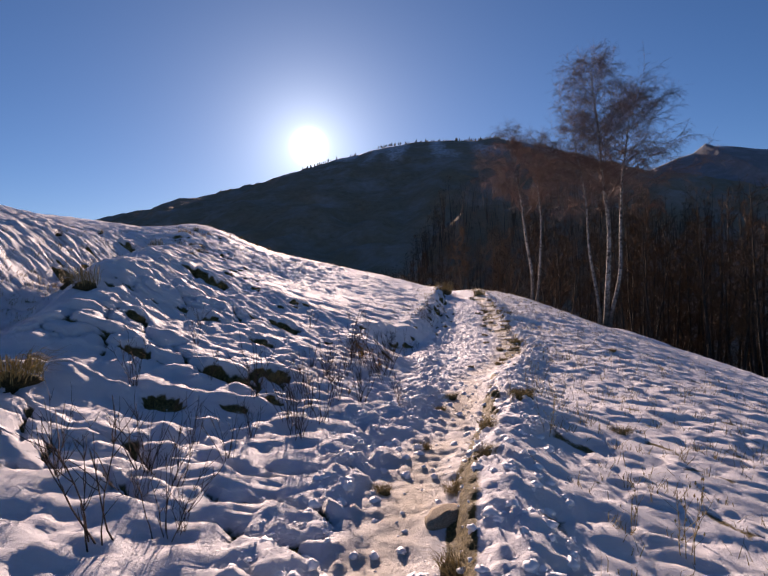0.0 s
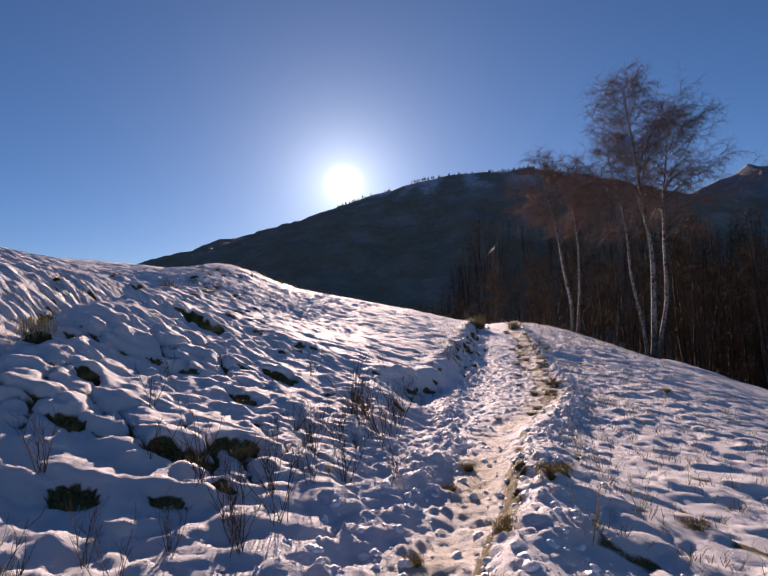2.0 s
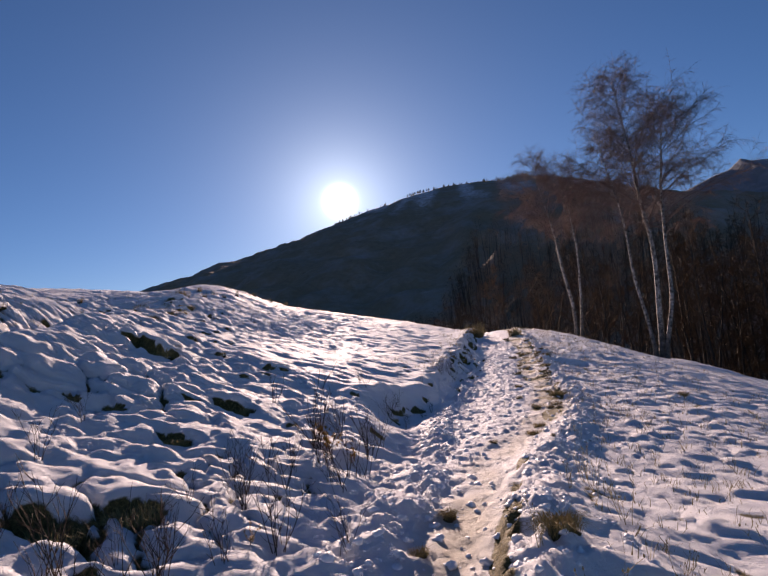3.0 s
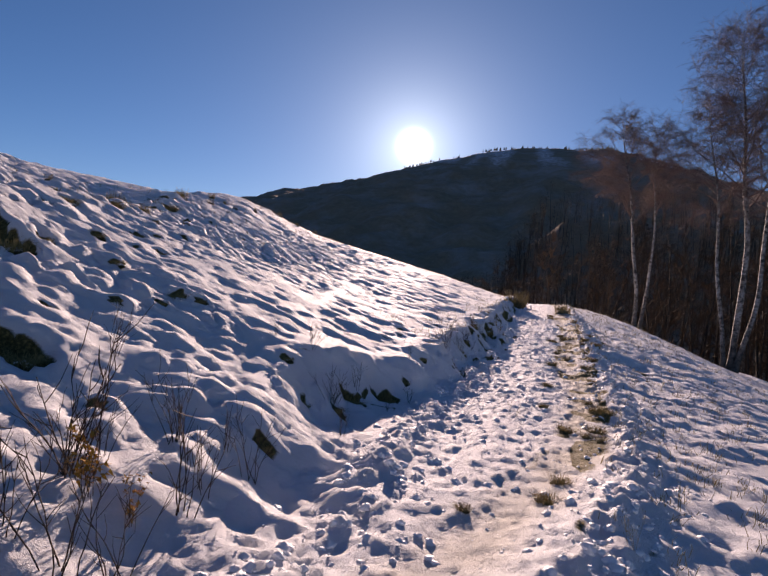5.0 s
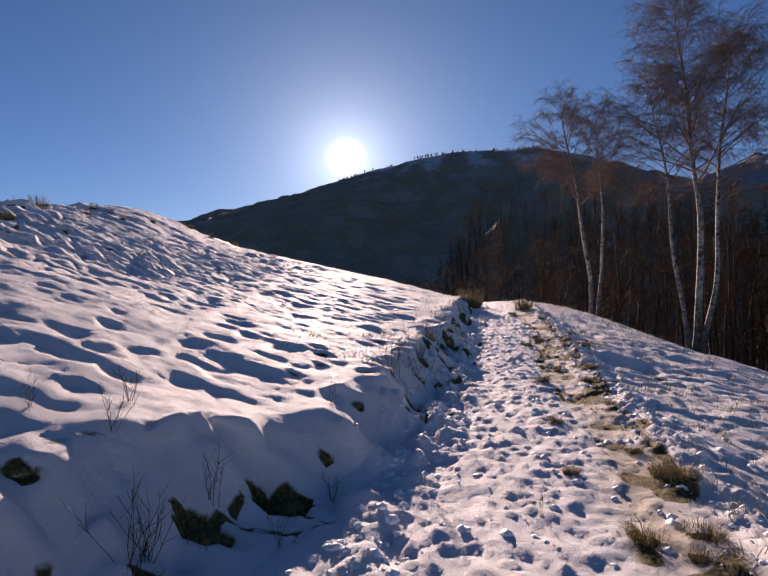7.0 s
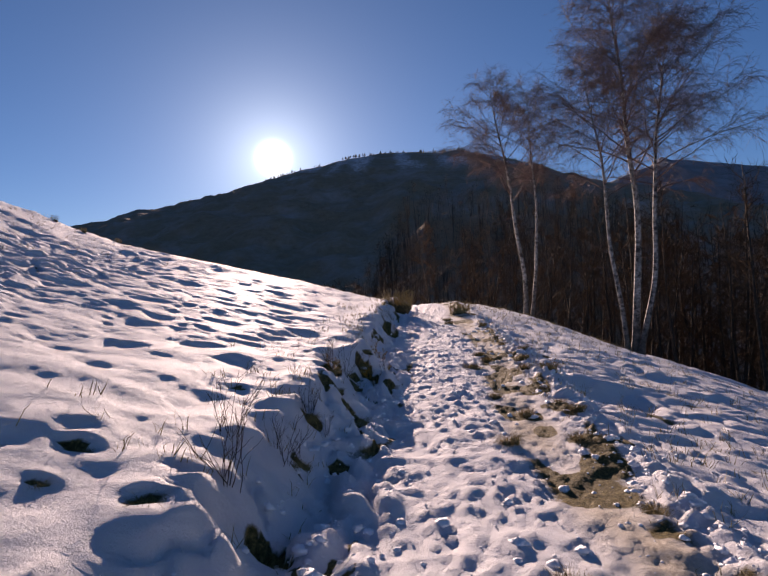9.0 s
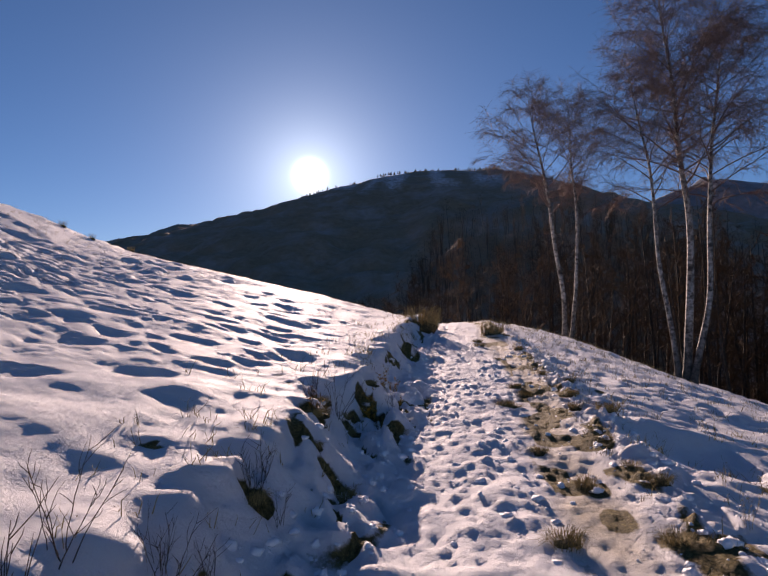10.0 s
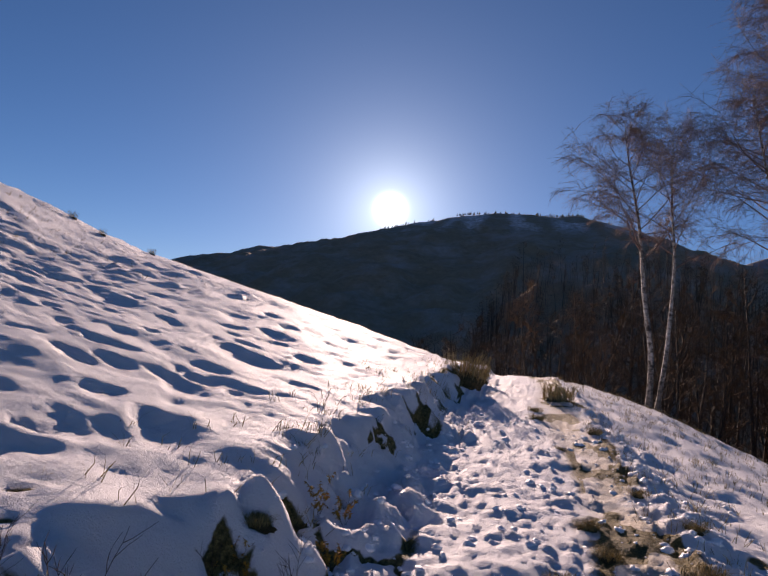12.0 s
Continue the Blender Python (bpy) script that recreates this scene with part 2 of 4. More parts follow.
def rough_land(x, y):
    """The smooth lie of the land, without its snow relief."""
    zp = path_z(y)
    u = bank_x(y) - x
    high = np.interp(y, (-6, 1, 4, 7, 10, 14, 18, 30, 36), (0.10, 0.10, 0.18, 0.30, 0.40, 0.43, 0.46, 0.42, 0.25))
    face = np.interp(y, (-6, 3, 7, 11), (0.9, 0.8, 0.6, 0.42))
    left = high * step(-face, 0.12, u)
    up = softplus(path_x(y) - 1.5 - x, 0.15)
    steep = np.interp(y, (-6, 1, 5, 9, 14, 20, 40), (0.20, 0.25, 0.38, 0.35, 0.265, 0.25, 0.24))
    left = left + steep * (4.8 - softplus(4.8 - up, 0.5)) + 0.24 * softplus(up - 4.8, 0.6) - 0.14 * softplus(up - 19, 3.0)
    # a step across the slope where the smooth field begins
    left = left - 0.10 * step(8.7, 7.7, y + 0.45 * fbm(x * 1.1, y * 0.3, 93, 2)) * np.exp(-((x + 0.9) / 1.5) ** 2) * step(4.3, 6.5, y)
    # the tussocky knoll and the hollow way behind it
    along = np.clip(((x + 6.2) * -0.38 + (y - 11.5) * 0.925) / 16.0, 0, 1)
    kx, ky = -6.2 - 6.1 * along, 11.5 + 14.8 * along
    left = left + (0.22 + 0.6 * along) * np.exp(-(((x - kx) / 2.4) ** 2 + ((y - ky) / 3.2) ** 2))
    behind = -4.9 - 0.36 * (y - 4)
    hollow = np.exp(-((x - behind) / 1.0) ** 2) * step(17, 12, y)
    left = left + 0.24 * np.exp(-((x - behind - 1.5) / 0.75) ** 2) * step(13, 8, y) * step(-3, 1, y)
    left = left - 0.9 * hollow + 0.085 * softplus(behind - 0.6 - x, 0.4) * step(22, 12, y) - 0.08 * softplus(behind - 10 - x, 1.5) * step(22, 12, y)
    d = x - (path_x(y) + 0.5 + 0.4 * step(4.5, 9, y))
    right = 0.05 * np.exp(-((d - 0.2) / 0.35) ** 2) - 0.19 * softplus(d - 0.2, 0.35) - 0.12 * softplus(d - 3.5, 0.8)
    z = zp + left + right
    # the meadow's far edge and the wood's edge, where the ground falls away
    far = softplus(y - np.interp(x, (-30, -12, 0, 3, 8, 14), (42, 40, 36.5, 37.5, 43.5, 44)), 1.5)
    side = softplus(x - np.interp(y, (-20, 22, 45), (15.5, 14.0, 14.5)), 1.2)
    z = z + (0.32 + 0.24 * step(-1, 2.5, x)) * step(14, 32, y) * step(11, 3.5, x)
    z = z + 0.4 * step(11.9, 14.2, x) * step(5, 16, y)
    fall = np.hypot(far, side)
    z = z - 70 * (1 - np.exp(-fall * 0.52 / 70))
    return z


# places where dark turf opens in the snow: x, y, size
HOLLOWS = ((-0.69, 2.26, 0.34), (-0.36, 2.67, 0.3), (-1.07, 4.31, 0.22), (-2.42, 4.53, 0.16), (-2.37, 3.25, 0.18), (-0.33, 1.52, 0.2), (-0.08, 1.89, 0.12), (-1.74, 2.21, 0.22),
    (-0.92, 1.35, 0.26), (-1.98, 4.63, 0.14), (-1.25, 5.95, 0.28), (-0.42, 5.84, 0.12), (0.43, 6.58, 0.12), (0.43, 9.53, 0.26), (0.27, 8.93, 0.2), (0.54, 11.16, 0.11),
    (0.99, 11.76, 0.16), (0.59, 10.13, 0.08), (-0.3, 8.38, 0.1), (0.05, 8.13, 0.09), (-0.05, 11.91, 0.09), (0.29, 8.43, 0.16),)
HOLLOWS2 = ((1.01, 14.96, 0.2), (0.7, 14.13, 0.14), (0.8, 13.43, 0.14), (1.01, 13.77, 0.13), (0.82, 15.03, 0.11), (0.93, 17.47, 0.1), (0.12, 14.15, 0.08), (0.64, 15.65, 0.17),
    (0.66, 15.85, 0.13), (0.76, 16.42, 0.17), (0.83, 17.02, 0.12), (0.92, 17.44, 0.12), (0.78, 16.78, 0.1), (0.82, 18.46, 0.15), (0.22, 16.37, 0.06), (0.82, 21.57, 0.12),
    (-3.95, 10.2, 0.2), (-3.34, 9.98, 0.18), (-1.85, 8.49, 0.2), (-1.66, 8.66, 0.14), (-4.84, 11.63, 0.13), (-4.24, 11.72, 0.13), (-5.96, 14.11, 0.13), (-6.52, 15.76, 0.13),
    (-5.36, 15.55, 0.12), (-8, 19.97, 0.1), (-0.14, 12.33, 0.14), (0.47, 11.9, 0.16), (0.87, 12.36, 0.2), (1.03, 13.71, 0.1), (0.8, 13.23, 0.12),)
HOLLOWS3 = ((-3.23, 7.87, 0.15), (-3.56, 8.99, 0.16), (-3.97, 10.65, 0.12), (-5.36, 13.26, 0.1), (-1.77, 6.64, 0.12), (-2.7, 8.43, 0.14), (-3.37, 9.52, 0.1), (-1.62, 5.62, 0.16),
    (-1.7, 8.02, 0.1), (-1.81, 7.48, 0.1), (-3.26, 7.46, 0.15), (0.56, 16.16, 0.15), (0.69, 16.6, 0.13), (0.84, 16.98, 0.16), (0.86, 17.19, 0.13), (0.78, 18.48, 0.11),
    (0.84, 17.64, 0.11), (0.05, 16.58, 0.08), (0.76, 19.87, 0.1), (0.38, 9.52, 0.22), (0.49, 9.62, 0.2), (-0.08, 11.26, 0.08), (0.53, 11.15, 0.1),)


knoll_rnd = random.Random(71)
KNOLL = []
while len(KNOLL) < 48:
    kx, ky = knoll_rnd.uniform(-9.5, -2.6), knoll_rnd.uniform(7.0, 18.0)
    if -0.55 * ky + 1.0 > kx > -0.55 * ky - 2.6:
        KNOLL.append((kx, ky, knoll_rnd.uniform(0.26, 0.5)))


def pits(x, y, z, bare_and_shade):
    """Sinks a ragged turf hole at each of the places, with a snow hump on its upper side."""
    for k, (cx, cy, size) in enumerate(HOLLOWS + HOLLOWS2 + HOLLOWS3 + tuple(KNOLL)):
        local = (np.abs(x - cx) < 4 * size) & (np.abs(y - cy) < 4 * size)
        if not local.any():
            continue
        lx, ly = x[local], y[local]
        wob = 0.75 * fbm(lx / size * 0.9 + k, ly / size * 0.9, 140, 4)
        size = size * (0.85 if cy < 8 else 0.72)
        r = np.hypot((lx - cx) / (0.95 * size), (ly - cy) / (0.6 * size)) + wob
        z[local] += size * (0.30 * np.exp(-(((lx - cx) / (1.3 * size)) ** 2 + ((ly - cy - 0.95 * size) / (0.7 * size)) ** 2)) - 0.55 * step(1.12, 0.72, r))
        bare_and_shade[local] = np.maximum(bare_and_shade[local], step(1.08, 0.9, r))


def land(x, y):
    """Height, bare turf with the shade of gaps, trodden dirt and woodland floor at a place."""
    z = rough_land(x, y)
    near = step(60, 30, np.hypot(x, y - 8))
    p = x - path_x(y)
    wide = step(4.5, 9.0, y)
    on_path = step(-0.42 - 0.42 * wide, -0.22 - 0.42 * wide, p) * step(0.62 + 0.75 * wide, 0.38 + 0.75 * wide, p) * step(39, 35, y)
    u = bank_x(y) - x
    on_left = step(-0.1, 0.5, u)
    on_right = step(0.45 + 0.6 * wide, 0.9 + 0.6 * wide, p)
    # broad swells
    z = z + near * (0.085 * fbm(x * 0.35, y * 0.35, 11) * (1 - on_path) + 0.06 * fbm(x * 1.1, y * 1.1, 21) * (1 - 0.6 * on_path))
    # tussocks under the snow
    bx, by = fbm(x * 2.3, y * 2.3, 31, 3), fbm(x * 2.3 + 9, y * 2.3, 33, 3)
    wx, wy = x + 0.26 * bx, y + 0.26 * by
    knoll = np.exp(-(((x + 7.0) / 3.5) ** 2 + ((y - 14) / 8) ** 2))
    tussock = np.clip((step(0.2, -0.5, p) * (1 - on_path)) * step(9.0, 6.0, y + 0.5 * x) + on_left * step(4.2, 5.6, u) * step(34, 28, y) + knoll, 0, 1)
    f1, f2, own = cells(wx / 0.52, wy / 0.44, 41)
    e1, e2, eown = cells(wx / 0.27, wy / 0.25, 45)
    gap = f2 - f1
    hump = np.sqrt(step(0.0, 0.55, gap)) * (0.3 + 0.7 * own)
    hump2 = np.sqrt(step(0.0, 0.5, e2 - e1)) * (0.2 + 0.8 * eown)
    calm = step(0.35, 0.62, vnoise(x * 0.7, y * 0.7, 47))
    z = z + tussock * near * (0.3 + 0.7 * calm) * (0.45 + 0.55 * step(0.5, 3.0, y) + 0.7 * knoll) * (0.115 * (hump - 0.40) + 0.04 * (hump2 - 0.45))
    z = z - tussock * near * 0.11 * step(0.14, 0.0, gap) * step(0.5, 0.62, vnoise(x * 0.8, y * 0.8, 96))
    z = z + tussock * near * (0.07 * fbm(x * 1.7, y * 1.7, 48, 3) + 0.045 * fbm(x * 5.5, y * 5.5, 49, 3) + 0.055 * step(9, 5, np.hypot(x - 1, y - 2)) * step(0.3, 0.6, vnoise(x * 1.9, y * 1.9, 46)) * np.abs(fbm(x * 6, y * 6, 50, 3)))
    # hoof prints and hollows in the open snow field
    g1, g2, gown = cells(wx / 0.47, wy / 0.38, 51)
    k1, k2, kown = cells(wx / 0.75, wy / 0.6, 55)
    lumpy = vnoise(x * 0.45, y * 0.45, 57)
    dent = 0.036 * step(0.50, 0.10, g1) * step(0.42, 0.62, gown * 0.7 + 0.3 * lumpy) + 0.034 * step(0.46, 0.10, k1) * step(0.7, 0.78, kown)
    field = on_left * (1 - tussock) * step(0.35, 1.1, u)
    z = z + near * field * step(4.0, 2.0, u) * 0.055 * fbm(x * 0.9, y * 1.5, 53, 2)
    z = z - 1.15 * near * dent * field * step(0.2, 0.5, lumpy + 0.12 * y - 0.9)
    h1, h2, hown = cells(wx / 0.34, wy / 0.38, 61)
    l1, l2, lown = cells(wx / 0.8, wy / 0.7, 64)
    dome = np.sqrt(step(0.0, 0.5, h2 - h1))
    z = z + near * on_right * (0.045 * (dome * hown - 0.3) + 0.035 * (step(0.75, 0.1, l1) * lown - 0.3))
    # trodden snow, heaped clods on the verges
    c1, c2, cown = cells(x / 0.10 + 0.4 * bx, y / 0.12 + 0.4 * by, 71)
    d1, d2, down = cells(wx / 0.19, wy / 0.22, 74)
    clod = step(0.52, 0.08, c1) * cown ** 2
    boot = step(0.5, 0.25, d1) * step(0.45, 0.75, down)
    lane = np.exp(-((p - 0.02 - 0.80 * wide - 0.10 * np.sin(y * 0.7)) / (0.26 + 0.05 * wide)) ** 2)
    z = z + near * on_path * (0.042 * (clod - 0.1) * vnoise(x * 2.7, y * 2.3, 79) - 0.003 * boot + 0.020 * fbm(x * 3.3, y * 2.7, 77, 2) + 0.040 * (np.abs(fbm(x * 7.5, y * 6.5, 78, 3)) - 0.2)) * (1 - 0.35 * lane)
    z = z - near * on_path * (0.03 + 0.03 * lane)
    right_verge = np.exp(-((p - 0.62 - 0.70 * wide) / 0.26) ** 2)
    left_verge = np.exp(-((p + 0.45 + 0.40 * wide) / 0.24) ** 2)
    heap = step(0.6, 0.1, d1) * down ** 1.5
    z = z + near * (right_verge + 0.9 * left_verge) * step(39, 34, y) * (0.07 * heap + 0.03 * clod + 0.075 * np.abs(fbm(x * 6, y * 6, 80, 3)))
    z = z + near * (0.028 * fbm(x * 4.2, y * 4.2, 81, 4) * (1 - 0.5 * field) + 0.007 * fbm(x * 15, y * 15, 85, 2))
    ledge = 0.42 + 0.10 * fbm(y * 0.9, y * 0 + 2.0, 94, 3)
    early = step(6.5, 4.0, y) * near
    z = z + 0.075 * early * step(ledge - 0.035, ledge + 0.035, p) * step(1.5, 0.7, p)
    # the bank: a snow lip over hollows
    face = step(6.5, 8.5, y) * step(34, 30, y)
    q1, q2, qown = cells((x + 0.2 * by) / 0.36, (y + 0.2 * bx) / 0.50, 88)
    on_face = face * step(-1.0, -0.6, u) * step(0.3, 0.0, u)
    z = z + on_face * (0.15 * (np.sqrt(step(0.0, 0.5, q2 - q1)) * (0.15 + 0.85 * qown) - 0.35) + 0.05 * (np.sqrt(step(0.0, 0.5, e2 - e1)) * eown - 0.4) + 0.05 * fbm(x * 6, y * 6, 92, 3))
    z = z + face * 0.06 * np.exp(-((u - 0.15) / 0.22) ** 2) * (0.5 + fbm(y * 1.7, x * 0.5, 91, 2))
    # a dip and a rim added to shape the blue shadow patch below the path
    z = z - 0.20 * np.exp(-(((x - 4.05) / 0.42) ** 2 + ((y - 16.8) / 0.5) ** 2)) + 0.10 * np.exp(-(((x - 4.0) / 0.6) ** 2 + ((y - 17.6) / 0.3) ** 2))
    # bare places; shade in the gaps between humps is painted as turf too
    thin = vnoise(x * 0.8, y * 0.8, 96)
    bare_and_shade = tussock * near * step(0.13, 0.03, gap) * step(0.45, 0.62, thin) * 0.85
    band = np.exp(-((p - 0.46 - 0.72 * wide - 0.12 * fbm(y * 0.8, y * 0, 97, 2)) / (0.10 + 0.05 * wide)) ** 2)
    bare_and_shade = bare_and_shade + near * band * step(39, 34, y) * step(0.38, 0.66, vnoise(x * 3.6, y * 2.3, 99)) * 0.80
    bare_and_shade = bare_and_shade + near * on_right * step(0.55, 0.85, h1) * step(0.45, 0.7, vnoise(x * 0.9, y * 0.7, 98)) * 0.66
    bare_and_shade = bare_and_shade + early * np.exp(-((p - ledge + 0.01) / 0.055) ** 2) * step(0.40, 0.52, vnoise(x * 0.5, y * 1.6, 95))
    brow = step(16, 24, y) * np.exp(-((u + 0.25) / 0.35) ** 2) * step(40, 36, y)
    bare_and_shade = bare_and_shade + 0.75 * brow * vnoise(x * 5, y * 3, 101)
    # dark gaps between the bank's pillows, their shade put in as turf colour
    bare_and_shade = bare_and_shade + on_face * np.clip(step(0.55, 0.8, q1) + step(0.13, 0.04, q2 - q1), 0, 1) * step(0.52, 0.64, vnoise(x * 1.7, y * 1.3, 103))
    bare_and_shade = bare_and_shade + near * on_path * wide * np.clip(lane * 1.25, 0, 1) * step(0.46, 0.66, vnoise(x * 4.7, y * 3.3, 104)) * 0.85
    pits(x, y, z, bare_and_shade)
    dirt = on_path * (0.10 + 0.85 * lane * (0.7 + 0.3 * wide) + 0.14 * (1 - wide)) * step(39, 33, y)
    dirt = dirt * (0.45 + 0.8 * vnoise(x * 3, y * 2, 105)) + near * on_right * 0.22 * step(0.5, 0.8, vnoise(x * 1.3, y * 1.1, 106))
    wood = np.clip(step(15.2, 16.8, x + fbm(x, y, 107, 2)) + step(2, 8, y - np.interp(x, (-30, -12, 0, 3, 8, 14), (46, 44, 40, 41, 45, 44))), 0, 1)
    return z, np.clip(bare_and_shade, 0, 1), np.clip(dirt, 0, 1), wood


def height(x, y):
    return float(land(np.array([float(x)]), np.array([float(y)]))[0][0])


def graded(lo, hi, fine, left_end, right_end, grow=1.11):
    mid = list(np.arange(lo, hi, fine))
    right, s, v = [], fine, mid[-1]
    while v < right_end:
        s *= grow
        v += s
        right.append(v)
    left, s, v = [], fine, mid[0]
    while v > left_end:
        s *= grow
        v -= s
        left.append(v)
    return np.array(left[::-1] + mid + right)


def mesh_object(name, verts, faces, mat, parent=None, smooth=True, loops=None):
    me = bpy.data.meshes.new(name)
    me.from_pydata(verts, [], faces)
    if smooth:
        me.polygons.foreach_set("use_smooth", [True] * len(me.polygons))
    me.materials.append(mat)
    ob = new(name, me)
    if parent is not None:
        ob.parent = parent
    return ob


def grid_mesh(name, X, Y, Z, mat, **attributes):
    rows, cols = X.shape
    verts = np.stack([X, Y, Z], -1).reshape(-1, 3)
    i = np.arange(rows * cols).reshape(rows, cols)
    quads = np.stack([i[:-1, :-1], i[:-1, 1:], i[1:, 1:], i[1:, :-1]], -1).reshape(-1, 4)
    me = bpy.data.meshes.new(name)
    me.vertices.add(len(verts))
    me.vertices.foreach_set("co", verts.ravel())
    me.loops.add(quads.size)
    me.loops.foreach_set("vertex_index", quads.ravel())
    me.polygons.add(len(quads))
    me.polygons.foreach_set("loop_start", np.arange(0, quads.size, 4))
    me.polygons.foreach_set("use_smooth", np.ones(len(quads), bool))
    me.update(calc_edges=True)
    for key, values in attributes.items():
        a = me.attributes.new(key, 'FLOAT', 'POINT')
        a.data.foreach_set("value", values.ravel().astype(np.float32))
    me.materials.append(mat)
    return new(name, me)


gx = np.concatenate([graded(-4.2, 0.55, 0.048, -2500, 0.5, 1.034)[:-1], np.arange(0.6, 3.7, 0.031), graded(3.73, 5.0, 0.05, 3.7, 2500, 1.036)[1:]])
gy = np.concatenate([graded(-3.2, -1.5, 0.03, -2500, -1.5, 1.05)[:-1], np.arange(-1.48, 4.0, 0.034), graded(4.04, 20.0, 0.043, 4.0, 3500, 1.036)[1:]])
gx, gy = np.unique(gx), np.unique(gy)
GX, GY = np.meshgrid(gx, gy)
GZ, BARE_AND_SHADE, DIRT, WOOD = land(GX, GY)
tagged(grid_mesh("ground", GX, GY, GZ, GROUND, bare_and_shade=BARE_AND_SHADE, dirt=DIRT, wood=WOOD),
       "snow-covered hillside meadow with a trodden footpath, snow-free turf and painted shade in the gaps", "ground", kind="structure")

# ---- mountains ----


def mountain(name, knots, y_ridge, y_foot, z_foot, mat, snow_from, seed, label, wild=1.0):
    kx, kz = zip(*knots)
    n, m = 420, 90
    xs = np.linspace(kx[0], kx[-1], n)
    v = np.concatenate([np.linspace(0, 1, m), 1 + np.linspace(0.02, 0.5, 16)])
    X, V = np.meshgrid(xs, v)
    top = np.interp(X, kx, kz) - 5.0
    span = y_ridge - y_foot
    Y = y_foot + V * span
    spur = fbm(X / 210.0, V * 1.2, seed, 5)
    Z = z_foot + (top - z_foot) * np.where(V <= 1, V ** 0.85, 1 - 1.2 * (V - 1))
    ease = np.clip(1 - V, 0, 1) * np.clip(V * 3, 0, 1)
    Z = Z + wild * 75 * spur * ease + wild * 16 * fbm(X / 35.0, Y / 35.0, seed + 7, 4) * np.clip(ease * 3, 0, 1)
    Z = Z + wild * 5.0 * fbm(X / 40.0, Y / 500.0, seed + 9, 4) * (V > 0.9)
    share = np.clip((Z - z_foot) / (np.max(kz) - z_foot), 0, 1)
    streak = step(0.56, 0.66, vnoise(X / 30.0 + V * 2.0, V * 3, seed + 3) * 0.6 + 0.4 * vnoise(X / 90.0, V * 5, seed + 4))
    snow = streak * step(snow_from, snow_from + 0.2, share)
    return tagged(grid_mesh(name, X, Y, Z, mat, snow=snow), label, "mountain", kind="structure")


RIDGE = ((-2600, -60), (-1900, 0), (-1300, 90), (-1012, 168), (-928, 197), (-838, 227), (-735, 235), (-692, 249), (-651, 264), (-591, 266), (-528, 272),
         (-500, 290), (-451, 305), (-328, 339), (-261, 346), (-194, 364), (-116, 370), (25, 367), (87, 371), (149, 357), (222, 338), (294, 312), (365, 284), (481, 265), (700, 210), (1000, 130), (1600, 60), (2600, 30))
mountain("backdrop", RIDGE, 1500.0, 330.0, -75.0, MOUNTAIN, 0.62, 301, "dark wooded mountain with streaks of snow under its ridge")
PEAK = ((100, 200), (500, 370), (820, 480), (959, 541), (1063, 584), (1132, 602), (1189, 647), (1234, 633), (1323, 625), (1473, 603), (1800, 560), (2300, 500), (3200, 400), (4000, 300))
mountain("backdrop", PEAK, 3000.0, 1700.0, -20.0, FARMOUNTAIN, 0.84, 401, "distant mountain with blue haze in its tones and a snowy summit", 0.7)
SUMMIT = ((1400, 300), (2100, 560), (2450, 690), (2620, 760), (2700, 735), (2900, 760), (3100, 700), (3600, 620), (4300, 400))
mountain("backdrop", SUMMIT, 3900.0, 3200.0, 0.0, FARMOUNTAIN, 0.45, 451, "far snow-covered summit", 0.7)
# conifers standing along the ridge
crest = random.Random(5)
cv, cf = [], []
for _ in range(190):
    x = crest.uniform(-660, 330) if crest.random() < 0.6 else crest.uniform(-210, 110)
    z = float(np.interp(x, [k[0] for k in RIDGE], [k[1] for k in RIDGE])) - 8.0
    h, r, n = crest.uniform(4, 11), crest.uniform(1.4, 2.8), len(cv)
    y = 1500 + crest.uniform(-14, 4)
    for ring, (hz, rr) in enumerate(((0.0, 0.3), (0.15, 1.0), (0.5, 0.7), (0.8, 0.3))):
        cv += [(x + r * rr * math.cos(k * 1.2566 + ring), y + r * rr * math.sin(k * 1.2566 + ring), z + h * hz) for k in range(5)]
    cv.append((x, y, z + h))
    for ring in range(3):
        cf += [(n + ring * 5 + k, n + ring * 5 + (k + 1) % 5, n + ring * 5 + 5 + (k + 1) % 5, n + ring * 5 + 5 + k) for k in range(5)]
    cf += [(n + 15 + k, n + 15 + (k + 1) % 5, n + 20) for k in range(5)]
tagged(mesh_object("ridge_conifers", cv, cf, MOUNTAIN), "dark conifers along the mountain ridge", "woodland", kind="stuff")

# ---- trees ----


